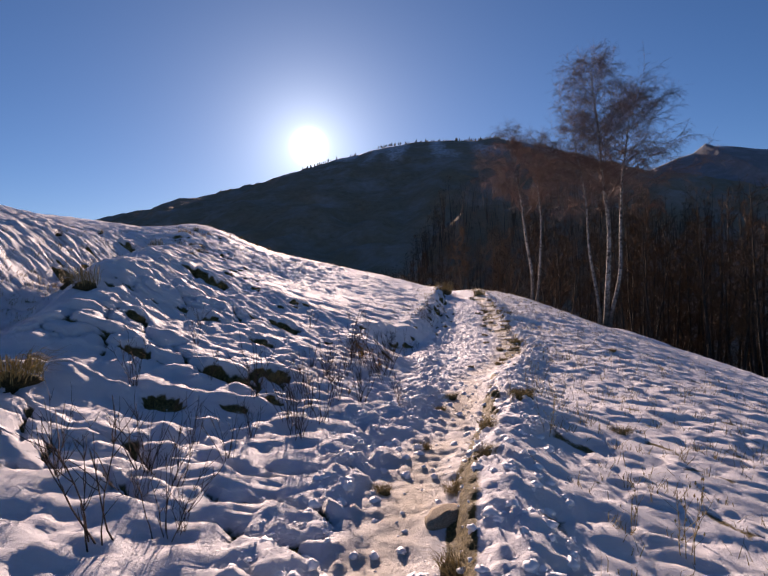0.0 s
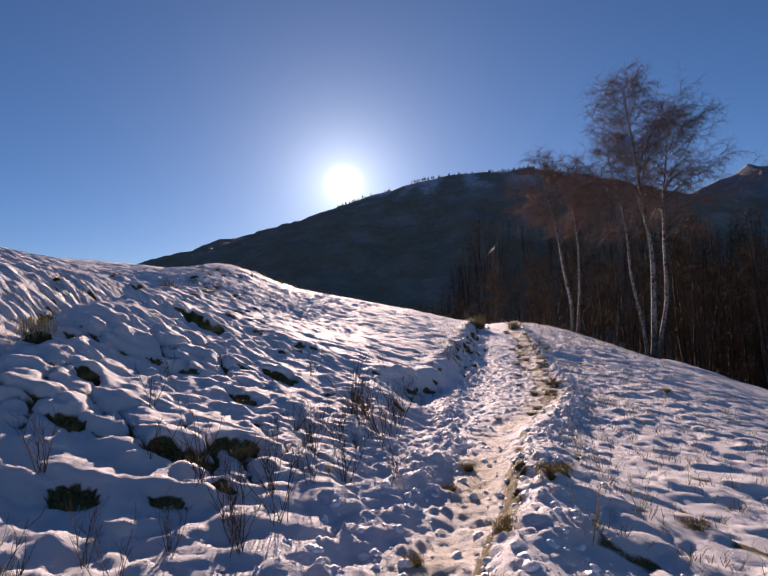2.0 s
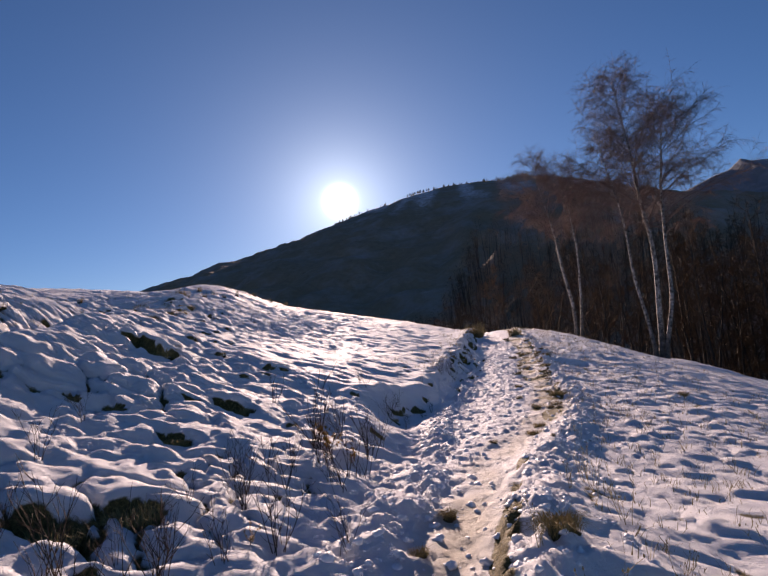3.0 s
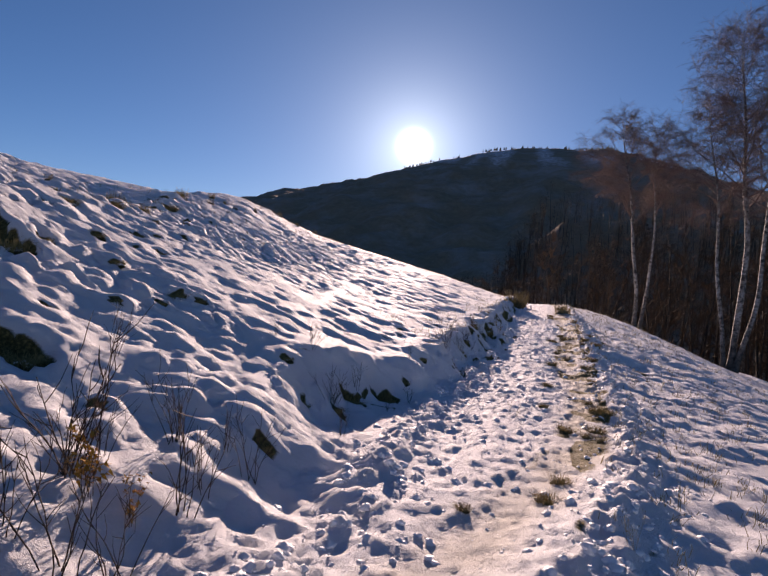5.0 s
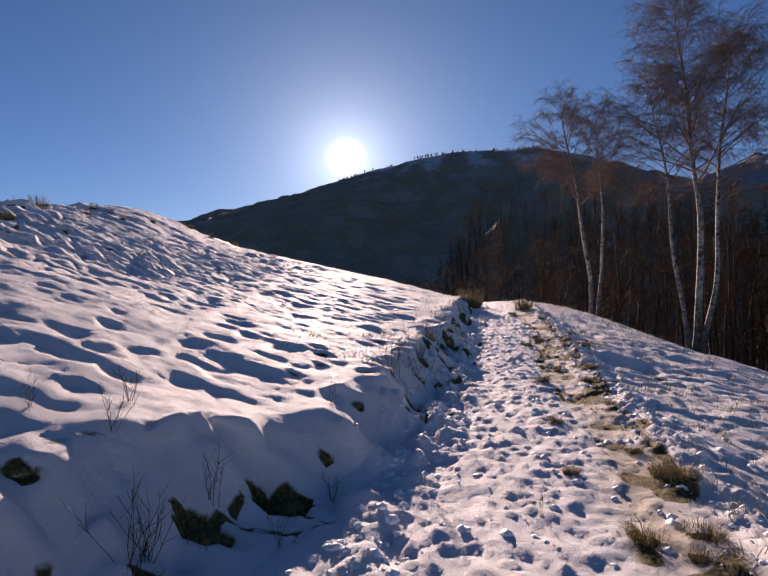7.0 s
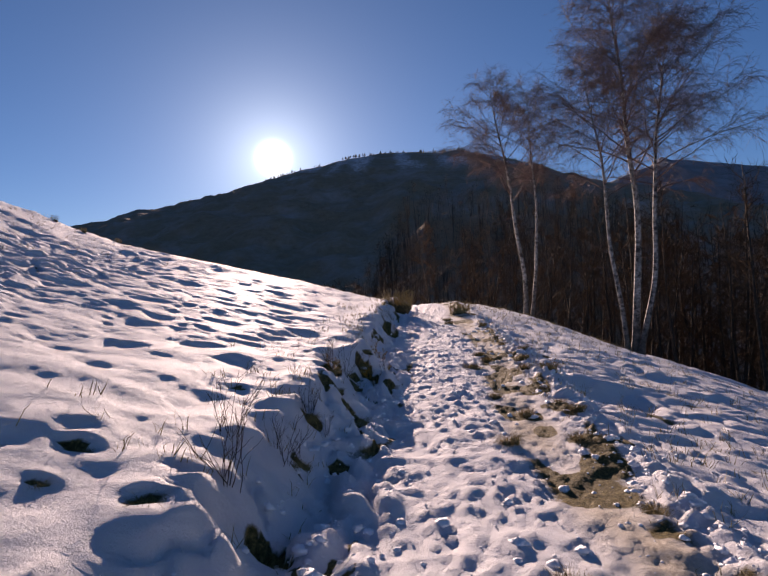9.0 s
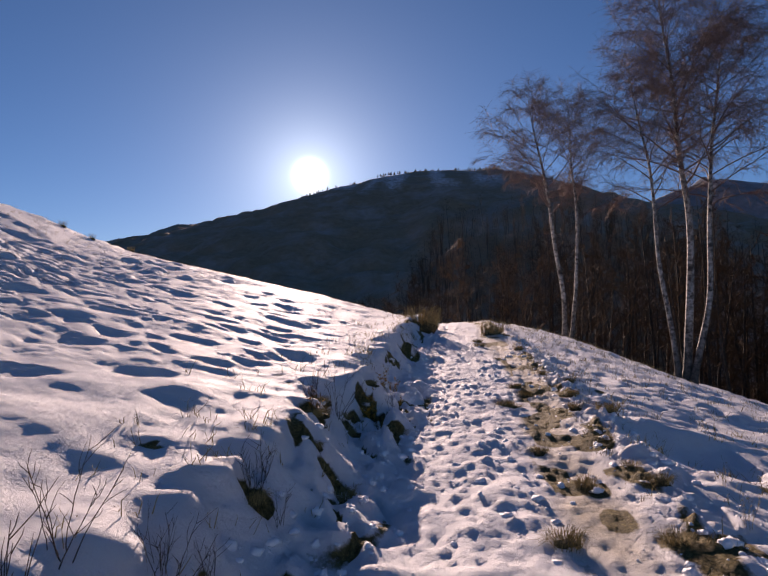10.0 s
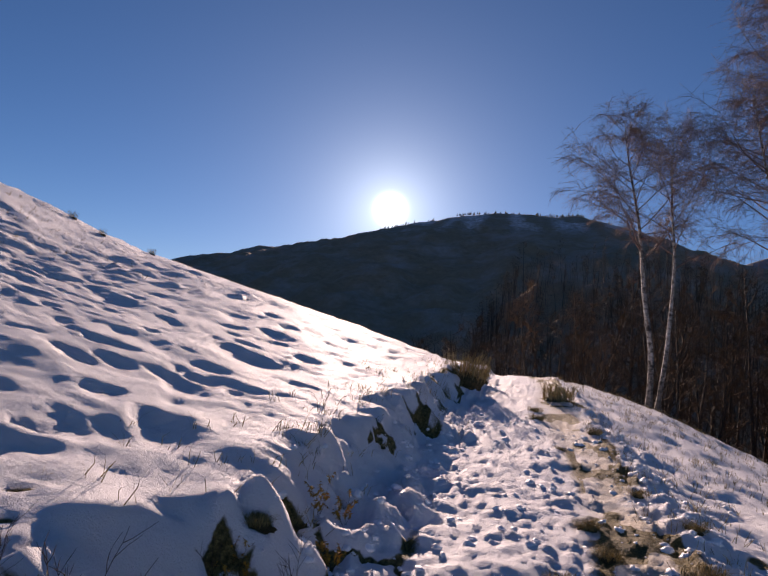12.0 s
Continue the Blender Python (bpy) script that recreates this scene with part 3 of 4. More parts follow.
class Tubes:
    """Collects tapering tubes into one mesh."""

    def __init__(self):
        self.verts, self.faces = [], []

    def add(self, points, radii, sides):
        n0 = len(self.verts)
        count = len(points)
        for k, (p, r) in enumerate(zip(points, radii)):
            a, b = points[max(k - 1, 0)], points[min(k + 1, count - 1)]
            t = (b - a).normalized()
            side = t.cross(Vector((0.31, 0.17, 0.93)))
            if side.length < 1e-3:
                side = t.cross(Vector((1, 0, 0)))
            side.normalize()
            other = t.cross(side)
            for s in range(sides):
                w = 2 * math.pi * s / sides
                self.verts.append(p + r * (math.cos(w) * side + math.sin(w) * other))
        for k in range(count - 1):
            for s in range(sides):
                i, j = n0 + k * sides + s, n0 + k * sides + (s + 1) % sides
                self.faces.append((i, j, j + sides, i + sides))
        self.faces.append(tuple(n0 + (count - 1) * sides + s for s in range(sides)))

    def blade(self, a, b, c, w):
        side = (c - a).cross(Vector((0.2, 0.5, 0.8)))
        side = side.normalized() * w if side.length > 1e-6 else Vector((w, 0, 0))
        n = len(self.verts)
        self.verts += [a - side, a + side, b - side * 0.7, b + side * 0.7, c]
        self.faces += [(n, n + 1, n + 3, n + 2), (n + 2, n + 3, n + 4)]

    def build(self, name, mat, parent=None, smooth=True):
        return mesh_object(name, self.verts, self.faces, mat, parent, smooth)


def curve_points(start, way, length, n, rnd, bend=0.1, pull=0.0):
    """A wandering line; pull draws it up (plus) or down (minus)."""
    pts, p, w = [start.copy()], start.copy(), way.normalized()
    for k in range(n):
        w = (w + Vector((rnd.gauss(0, bend), rnd.gauss(0, bend), rnd.gauss(0, bend * 0.7) + pull))).normalized()
        p = p + w * (length / n)
        pts.append(p.copy())
    return pts


def at_share(pts, s):
    f = min(max(s, 0), 0.9999) * (len(pts) - 1)
    k = int(f)
    return pts[k].lerp(pts[k + 1], f - k), (pts[k + 1] - pts[k]).normalized()


def crown_on(stem, radius, height_m, first, rnd, limbs, twigs, limb_count, twig_count, spread=1.0, droop=-0.10):
    """Arching limbs, branches and hanging twigs along a stem, forming one rounded crown."""
    for k in range(limb_count):
        s = first + (0.985 - first) * ((k + rnd.random()) / limb_count) ** 0.85
        p, t = at_share(stem, s)
        around = k * 2.4 + rnd.gauss(0, 0.5)
        out = Vector((math.cos(around), math.sin(around), 0))
        high = (s - first) / (1 - first)
        length = spread * height_m * (0.335 * (1 - high) ** 0.75 * (0.72 + 0.28 * min(high * 4, 1)) + 0.045) * rnd.uniform(0.75, 1.15)
        limb = curve_points(p, out * (0.8 + 0.3 * (1 - high)) + t * rnd.uniform(0.6, 1.0), length, 8, rnd, 0.10, -0.035 * (1 - high))
        r0 = radius * (1 - s) * 0.40 + 0.012
        limbs.add(limb, [r0 * (1 - 0.85 * i / 8) for i in range(9)], 5)
        count = int(2 + 2.7 * length)
        for j in range(count):
            q, w = at_share(limb, 0.2 + 0.8 * (j + rnd.random()) / count)
            way = (w + Vector((rnd.gauss(0, 0.6), rnd.gauss(0, 0.6), rnd.gauss(0.1, 0.45)))).normalized()
            br = curve_points(q, way, max(0.35, length * rnd.uniform(0.22, 0.44)), 6, rnd, 0.15, droop * 0.35)
            twigs.add(br, [0.0105 * (1 - 0.12 * i) for i in range(7)], 3)
            for _ in range(twig_count):
                q2, w2 = at_share(br, rnd.uniform(0.1, 1.0))
                way2 = (w2 + Vector((rnd.gauss(0, 0.7), rnd.gauss(0, 0.7), rnd.gauss(-0.2, 0.45)))).normalized()
                tw = curve_points(q2, way2, rnd.uniform(0.3, 0.95), 3, rnd, 0.13, droop * 1.9)
                twigs.add(tw, (0.0056, 0.005, 0.0042, 0.003), 3)


def birch(name, x, y, stems, rnd, label, twig_count=19):
    base = new(name)
    base.location = (x, y, height(x, y) - 0.08)
    limbs, twigs = Tubes(), Tubes()
    foot = Tubes()
    for k, (offset, marks, radius, first, limb_count, spread) in enumerate(stems):
        tall = marks[-1][2]
        ctrl = [Vector((offset[0], offset[1], 0))] + [Vector(m) for m in marks]
        pts = []
        n = 26
        hs = [c.z for c in ctrl]
        for i in range(n + 1):
            z = tall * i / n
            px = np.interp(z, hs, [c.x for c in ctrl])
            py = np.interp(z, hs, [c.y for c in ctrl])
            pts.append(Vector((px + 0.07 * math.sin(z * 0.9 + k * 2), py + 0.07 * math.cos(z * 0.7 + k), z)))
        for _ in range(2):
            pts = [pts[0]] + [(pts[i - 1] + pts[i] * 2 + pts[i + 1]) / 4 for i in range(1, n)] + [pts[-1]]
        radii = [radius * ((1 - i / n) ** 0.8) + 0.008 + 0.55 * radius * math.exp(-i * tall / n / 0.35) for i in range(n + 1)]
        trunk = Tubes()
        trunk.add(pts, radii, 10)
        trunk.build("trunk", BIRCH, base)
        crown_on(pts, radius, tall, first, rnd, limbs, twigs, limb_count, twig_count, spread)
        # thin dead snags low on the stem
        for _ in range(7):
            p, t = at_share(pts, rnd.uniform(0.12, first + 0.12))
            w = rnd.random() * 6.28
            sn = curve_points(p, Vector((math.cos(w), math.sin(w), rnd.uniform(-0.1, 0.5))), rnd.uniform(0.5, 1.6), 4, rnd, 0.22, 0.0)
            limbs.add(sn, (0.016, 0.013, 0.010, 0.008, 0.004), 4)
    limbs.build("branchwork", TWIG, base)["kind"] = "stuff"
    twigs.build("crown", TWIG, base)["kind"] = "stuff"
    tagged(base, label, "tree")
    return base


rnd = random.Random(4)
birch("birch_tree", 11.49, 37.83, [
    ((-0.25, 0.0), [(-0.45, 0.1, 1.7), (-0.85, 0.2, 5.2), (-1.25, 0.2, 10.3), (-2.0, 0.4, 14.6)], 0.12, 0.52, 26, 0.95),
    ((0.05, 0.1), [(0.35, 0.1, 3.4), (0.35, 0.0, 7.8), (-0.05, 0.0, 11.3), (-0.6, 0.2, 18.6)], 0.18, 0.47, 52, 0.86),
    ((0.30, -0.1), [(0.95, -0.2, 3.4), (1.2, -0.3, 8.0), (1.15, -0.3, 10.6), (2.2, -0.2, 16.2)], 0.135, 0.46, 36, 1.0),
], rnd, "tall leafless birch with three white stems from one dark foot")
birch("birch_tree", 7.11, 41.45, [
    ((-0.12, 0.0), [(-0.15, 0.0, 3.0), (-0.6, 0.1, 6.7), (-1.3, 0.1, 10.9), (-1.65, 0.2, 13.4)], 0.13, 0.50, 28, 0.9),
    ((0.15, 0.1), [(0.6, 0.1, 2.9), (0.6, 0.0, 7.1), (0.5, 0.1, 10.0), (0.3, 0.1, 12.9)], 0.10, 0.50, 22, 0.9),
], rnd, "leafless birch with two slender white stems")

# ---- the wood below the meadow ----


def bare_tree_mesh(rnd, tall, wide, lots=1.0, trunk_mat=BARK, crown_mat=FARTWIG, conifer=False):
    trunk, crown = Tubes(), Tubes()
    stem = curve_points(Vector((0, 0, 0)), Vector((rnd.gauss(0, 0.05), rnd.gauss(0, 0.05), 1)), tall, 8, rnd, 0.035, 0.03)
    r = tall * 0.0085
    trunk.add(stem, [r * (1 - 0.95 * i / 8) + 0.01 for i in range(9)], 6)
    count = int((26 if conifer else 17) * lots)
    for k in range(count):
        s = (0.22 if conifer else 0.38) + 0.6 * (k + rnd.random()) / count
        p, t = at_share(stem, s)
        w = rnd.random() * 6.283
        out = Vector((math.cos(w), math.sin(w), 0))
        length = wide * ((1.05 - s) if conifer else (0.35 + 0.8 * (1 - s))) * rnd.uniform(0.7, 1.2)
        limb = curve_points(p, out + t * (-0.1 if conifer else rnd.uniform(0.4, 1.1)), length, 4, rnd, 0.13, 0.0)
        crown.add(limb, [0.035 * (1 - 0.2 * i) for i in range(5)], 3)
        for _ in range(9):
            q, w2 = at_share(limb, rnd.uniform(0.15, 1.0))
            way = (w2 + Vector((rnd.gauss(0, 0.7), rnd.gauss(0, 0.7), rnd.gauss(0.15, 0.5)))).normalized()
            e = q + way * rnd.uniform(0.4, 1.2) * (0.6 if conifer else 1.0)
            mid = q.lerp(e, 0.5) + Vector((rnd.gauss(0, 0.07), rnd.gauss(0, 0.07), 0.05))
            crown.blade(q, mid, e, 0.017 if not conifer else 0.03)
            for _ in range(4):
                q3 = q.lerp(e, rnd.uniform(0.2, 0.9))
                e3 = q3 + (way + Vector((rnd.gauss(0, 0.8), rnd.gauss(0, 0.8), rnd.gauss(0, 0.6)))) * rnd.uniform(0.2, 0.5)
                crown.blade(q3, q3.lerp(e3, 0.5), e3, 0.013 if not conifer else 0.026)
    return trunk, crown


def as_arrays(tubes):
    return np.array([tuple(v) for v in tubes.verts]), tubes.faces


wood_rnd = random.Random(11)
kinds = [bare_tree_mesh(wood_rnd, wood_rnd.uniform(13, 19), wood_rnd.uniform(2.2, 3.4)) for _ in range(5)]
kinds.append(bare_tree_mesh(wood_rnd, 18, 2.6, 1.3, conifer=True))


def standing_tree(name, kind, x, y, size, turn, label, crown_mat=FARTWIG, trunk_mat=BARK):
    base = new(name)
    trunk, crown = kind
    trunk.build("trunk", trunk_mat, base)
    crown.build("crown", crown_mat, base, smooth=False)
    base.matrix_world = pose(x, y, height(x, y) - 0.15, 0, 0, turn) @ Matrix.Scale(size, 4)
    return tagged(base, label, "tree", "trees at the wood's edge")


TALL = [max(v.z for v in a.verts) for a, b in kinds]


def skyline(x, y):
    """How high a tree of the wood reaches above the eye's level there, seen from the path."""
    az = math.degrees(math.atan2(x - 1.9, y + 2))
    return 1.4 + math.hypot(x - 1.9, y + 2) * math.tan(radians(float(np.interp(az, (-25, -8, -2, 4, 14, 22, 40), (-2.0, 1.0, 3.5, 6.5, 7.5, 8.5, 9.0)))))


near_trees = [
    (0, 21.0, 23), (1, 24.0, 28), (2, 21.5, 33), (3, 24, 38), (4, 20.5, 43), (0, 17.0, 53), (1, 11.2, 55), (2, 20.0, 56), (3, 6.0, 54), (1, 2.5, 53),
    (1, 26.5, 33), (3, 27.5, 25), (0, 28.5, 44), (2, 25.5, 51), (4, 8.5, 58), (0, 14.2, 58), (1, 4.0, 60), (2, 18.5, 49),
]
for k, (kind, x, y) in enumerate(near_trees):
    size = max(0.5, (skyline(x, y) * (0.75 + 0.25 * ((k * 7) % 5) / 4) - height(x, y)) / TALL[kind])
    standing_tree("bare_tree", kinds[kind], x, y, size, 47 * k, "leafless grey-brown tree in the dark wood")
standing_tree("larch_tree", kinds[5], 26.5, 40.0, (skyline(26.5, 40) - height(26.5, 40)) / TALL[5], 20, "rusty autumn larch with a pale trunk", LARCH, BIRCH)
standing_tree("larch_tree", kinds[5], 31.0, 36.0, (skyline(31, 36) * 0.95 - height(31, 36)) / TALL[5], 120, "rusty autumn larch at the wood's edge", LARCH)

# the wooded hillside across the valley
def hillside(az, r):
    """Height of the hillside at a bearing in degrees and a distance from the path."""
    crest = np.interp(az, (-16, -10, -7, -5, -3, 0, 6, 14, 20, 28, 60), (-9, -6, -3, 0.5, 4.6, 6.6, 7.4, 6.4, 3.2, 3.4, 3.4))
    rise = np.clip((r - 75) / 160, 0, 1) ** 0.8
    back = np.clip((r - 235) / 200, 0, 1)
    return 1.4 + r * np.tan(np.radians(crest * rise - 17 * (1 - rise) - 6 * back)) + 4 * fbm(az * 0.35, r * 0.02, 161, 3)


AZ, FAR_R = np.meshgrid(np.linspace(-16, 60, 150), np.linspace(75, 330, 60))
tagged(grid_mesh("backdrop", 1.9 + FAR_R * np.sin(np.radians(AZ)), 5 + FAR_R * np.cos(np.radians(AZ)), hillside(AZ, FAR_R), MOUNTAIN),
       "dark wooded hillside across the valley", "hill", kind="structure")

# the farther wood, past counting
far_kinds = [bare_tree_mesh(wood_rnd, wood_rnd.uniform(13, 18), wood_rnd.uniform(2.4, 3.6), 0.65) for _ in range(4)]
far_kinds.append(bare_tree_mesh(wood_rnd, 17, 2.6, 0.7, conifer=True))


def joined_wood(name, places, label):
    """Joins trees of (kind, x, y, z, size) into one wood."""
    arrays = {}
    parts = {"trunks": ([], [], BARK), "crowns": ([], [], FARTWIG)}
    count = {"trunks": 0, "crowns": 0}
    for kind, x, y, z, size in places:
        if id(kind) not in arrays:
            arrays[id(kind)] = [as_arrays(t) for t in kind]
        w = wood_rnd.random() * 6.283
        rot = np.array([[math.cos(w), math.sin(w), 0], [-math.sin(w), math.cos(w), 0], [0, 0, 1]]) * size
        for key, (v, f) in zip(("trunks", "crowns"), arrays[id(kind)]):
            parts[key][0].append(v @ rot + (x, y, z - 0.2))
            parts[key][1].extend(tuple(i + count[key] for i in q) for q in f)
            count[key] += len(v)
    base = new(name)
    for key, (v, f, mat) in parts.items():
        mesh_object(key, np.concatenate(v).tolist(), f, mat, base, key == "trunks")
    return tagged(base, label, "woodland", kind="stuff")


places = []
while len(places) < 210:
    x, y = wood_rnd.uniform(-12, 40), wood_rnd.uniform(52, 82)
    if wood_rnd.random() < 0.4:
        x, y = wood_rnd.uniform(24, 60), wood_rnd.uniform(14, 70)
    if y < 54 and x < 22:
        continue
    z, kind = height(x, y), wood_rnd.randrange(5)
    size = min((skyline(x, y) * wood_rnd.uniform(0.45, 1.0) - z) / TALL[kind], 1.6)
    if size > 0.4:
        places.append((kinds[kind], x, y, z, size))
joined_wood("woodland", places, "dark leafless wood filling the valley below the meadow")
places = []
for _ in range(760):
    az, r = wood_rnd.uniform(-11, 46), 90 + 158 * wood_rnd.random() ** 0.5
    if az > 24 and wood_rnd.random() < 0.5:
        az = wood_rnd.uniform(-4, 22)
    z = float(hillside(np.array([az]), np.array([r]))[0])
    places.append((far_kinds[wood_rnd.randrange(5)], 1.9 + r * math.sin(radians(az)), 5 + r * math.cos(radians(az)), z, wood_rnd.uniform(0.6, 1.25)))
joined_wood("woodland", places, "brown leafless wood covering the hillside across the valley")

# ---- plants, turf and stones along the way ----


def place(x, y, size, turn, sink=0.0, tilt=0.0):
    return pose(x, y, height(x, y) - sink, tilt, 0, turn) @ Matrix.Scale(size, 4)


def lump(rnd, rings=9, sides=14, rough=0.28, flat=0.75, jitter=0.10):
    """A rough dome of radius one."""
    verts, faces = [], []
    off = rnd.uniform(0, 50)
    for i in range(rings + 1):
        a = math.pi * (0.02 + 0.72 * i / rings)
        for k in range(sides):
            w = 2 * math.pi * k / sides
            d = Vector((math.sin(a) * math.cos(w), math.sin(a) * math.sin(w), math.cos(a)))
            r = 1 + rough * noise.fractal(d * 2.2 + Vector((off, 0, 0)), 1.0, 2.0, 4) + jitter * rnd.uniform(-1, 1)
            verts.append((d.x * r, d.y * r, d.z * r * flat))
    for i in range(rings):
        for k in range(sides):
            j = (k + 1) % sides
            faces.append((i * sides + k, (i + 1) * sides + k, (i + 1) * sides + j, i * sides + j))
    faces.append(tuple(range(sides)))
    return verts, faces


def bunch(rnd, count, length, spread, width, droop=0.5, base=0.35):
    t = Tubes()
    for _ in range(count):
        w, r = rnd.random() * 6.283, base * math.sqrt(rnd.random())
        a = Vector((r * math.cos(w), r * math.sin(w), rnd.uniform(0.0, 0.35)))
        out = Vector((math.cos(w + rnd.gauss(0, 0.5)), math.sin(w + rnd.gauss(0, 0.5)), 0)) * spread * rnd.random()
        ln = length * rnd.uniform(0.5, 1.15)
        b = a + (out * 0.45 + Vector((0, 0, 0.75))) * ln * 0.6
        c = b + (out * 1.1 + Vector((0, 0, 0.6 - droop * rnd.random() * 1.3))) * ln * 0.5
        t.blade(a, b, c, width)
    return t


# a turf lump whose dark colour stands in for a shaded hole
def turf_clump(rnd, blades, capped=True, mound_mat=SHADED_TURF, blade_mat=GRASS):
    base = new("turf_clump")
    v, f = lump(rnd, 12, 20, 0.42, 0.75, 0.03)
    w, t = rnd.uniform(0.8, 1.1), rnd.uniform(0.45, 0.65)
    v = [(w * p, t * q, 0.36 * r) for p, q, r in v]
    mesh_object("mound", v, f, mound_mat, base)
    bunch(rnd, blades, 0.85, 1.3, 0.012, 1.5, 0.8).build("blade_mass", blade_mat, base, False)["kind"] = "stuff"
    if not capped:
        return tagged(base, "turf clump darkened like a shaded hollow in the snow", "turf", "turf clumps in the snow")
    v, f = lump(rnd, 7, 16, 0.45, 0.7, 0.04)
    ox, oy = rnd.uniform(-0.3, 0.3), rnd.uniform(-0.25, 0.25)
    v = [(w * 0.8 * p + ox, t * 0.8 * q + oy, 0.34 * r + 0.12) for p, q, r in v]
    mesh_object("snow_cap", v, f, CLOD, base)["label"] = "rounded cap of snow"
    return tagged(base, "snow-capped turf clump darkened like a shaded hollow in the snow", "turf", "turf clumps in the snow")


def grass_tuft(rnd, blades, length, mat, label, spread=0.7):
    base = new("grass_tuft")
    v, f = lump(rnd, 6, 11, 0.3, 0.5)
    v = [(0.7 * p, 0.7 * q, 0.7 * r) for p, q, r in v]
    mesh_object("root", v, f, SHADED_TURF, base)
    bunch(rnd, blades, length, spread, 0.013, 1.1, 0.75).build("blade_mass", mat, base, False)["kind"] = "stuff"
    return tagged(base, label, "grass", "grass tufts beside the path")


def shrub(rnd, stems, label, lean=0.35, leaves=0, heads=False, mat=SHRUB):
    base = new("twiggy_shrub")
    foliage = Tubes()
    for _ in range(stems):
        w = rnd.random() * 6.283
        way = Vector((math.cos(w) * lean * rnd.uniform(0.3, 1.6), math.sin(w) * lean * rnd.uniform(0.3, 1.6), 1))
        ln = rnd.uniform(0.6, 1.1)
        t = Tubes()
        line = curve_points(Vector((rnd.gauss(0, 0.05), rnd.gauss(0, 0.05), -0.05)), way, ln, 8, rnd, 0.10, 0.03)
        t.add(line, [0.0062 * (1 - 0.085 * i) for i in range(9)], 4)
        for _ in range(rnd.randint(3, 6)):
            p, d = at_share(line, rnd.uniform(0.2, 0.95))
            side = curve_points(p, d + Vector((rnd.gauss(0, 0.7), rnd.gauss(0, 0.7), 0.3)), rnd.uniform(0.12, 0.38) * ln, 4, rnd, 0.14, 0.04)
            t.add(side, (0.0040, 0.0036, 0.0031, 0.0026, 0.0016), 3)
            if heads:
                tip = side[-1]
                t.add([tip, tip + Vector((0, 0, 0.02)), tip + Vector((0, 0, 0.045))], (0.004, 0.012, 0.003), 5)
            for _ in range(leaves):
                q, d2 = at_share(side, rnd.uniform(0.2, 1))
                o = Vector((rnd.gauss(0, 1), rnd.gauss(0, 1), rnd.gauss(-0.3, 0.7))).normalized()
                foliage.blade(q, q + o * 0.045, q + o * 0.10, 0.022)
        t.build("stem", mat, base)
    if leaves:
        foliage.build("foliage", LEAF, base, False)["kind"] = "stuff"
    return tagged(base, label, "shrub", "leafless shrubs on the bank")


def scatter(things, spots, rnd, sink=0.0, tall=1.0):
    """The first things stand at the first spots; copies of them at all others."""
    for k, (x, y, size) in enumerate(spots):
        m = place(x, y, size * tall * rnd.uniform(0.9, 1.1), rnd.uniform(0, 360), sink * size, rnd.uniform(-6, 6))
        if k < len(things):
            things[k].matrix_world = m
        else:
            proto = things[k % len(things)]
            copy_thing(proto, m @ Matrix.Scale(1 / proto.scale.x, 4))


TUFTS = ((3.41, 2.49, 0.13), (1.78, 0.18, 0.12), (2.44, 2.75, 0.14), (1.47, 1.35, 0.09), (1.56, 2.89, 0.08), (2.05, 1.63, 0.12), (1.99, 0.67, 0.1), (1.79, -0.86, 0.13),
    (-1.91, 0.68, 0.3), (1.27, 0.21, 0.08), (1.66, 3.67, 0.09), (5.66, 12.05, 0.14), (2.94, 11.3, 0.1), (2.45, 2.75, 0.16), (3.02, 10.68, 0.13), (2.85, 9.38, 0.11),
    (2.56, 7.54, 0.1), (2.48, 7.12, 0.12), (1.94, 6.58, 0.07), (3.11, 10.64, 0.2), (2.95, 9.63, 0.15), (2.38, 12.19, 0.1), (2.64, 9.6, 0.13), (2.35, 10.64, 0.09),
    (3.07, 13.01, 0.08),)
TUFTS2 = ((3.02, 14.56, 0.11), (2.41, 14.48, 0.12), (2.5, 16.29, 0.09), (3.16, 15.91, 0.1), (3.24, 15.49, 0.1), (3.38, 17.59, 0.16), (2.47, 18.06, 0.09), (2.18, 24.61, 0.14),
    (3.12, 16.6, 0.09), (2.2, 23.78, 0.14), (2.55, 19.19, 0.12), (2.64, 18.72, 0.12), (3.07, 20.31, 0.12), (2.48, 21.84, 0.08), (3.31, 19.37, 0.12), (2.97, 23.04, 0.12),
    (2.34, 18.13, 0.13), (3.18, 18.51, 0.11), (2.56, 19.2, 0.1), (3.1, 17.82, 0.12),)
SHRUBS = ((-0.3, -0.05, 0.6), (0.46, 1.04, 0.45), (0.26, -0.76, 0.5), (0.03, -0.97, 0.75), (-1.27, 1.45, 0.5), (0.56, 4.2, 0.35), (-0.78, 2.02, 0.4), (-0.63, -0.41, 0.5),
    (0.23, 1.41, 0.5), (0.49, 2.26, 0.5), (0.3, 1.97, 0.5), (0.28, 3.8, 0.5), (0.69, 4.09, 0.6), (1.09, 2.8, 0.45), (-1.45, 3.03, 0.4), (-1.89, 4.08, 0.4),
    (0.25, 3.1, 0.35), (0.61, 5.36, 0.75), (0.57, 6.18, 0.6), (0.14, 5.13, 0.8), (0.59, 4.64, 0.6), (0.66, 7.64, 0.3), (-0.45, 9.35, 0.25), (-0.96, 6.53, 0.5),)
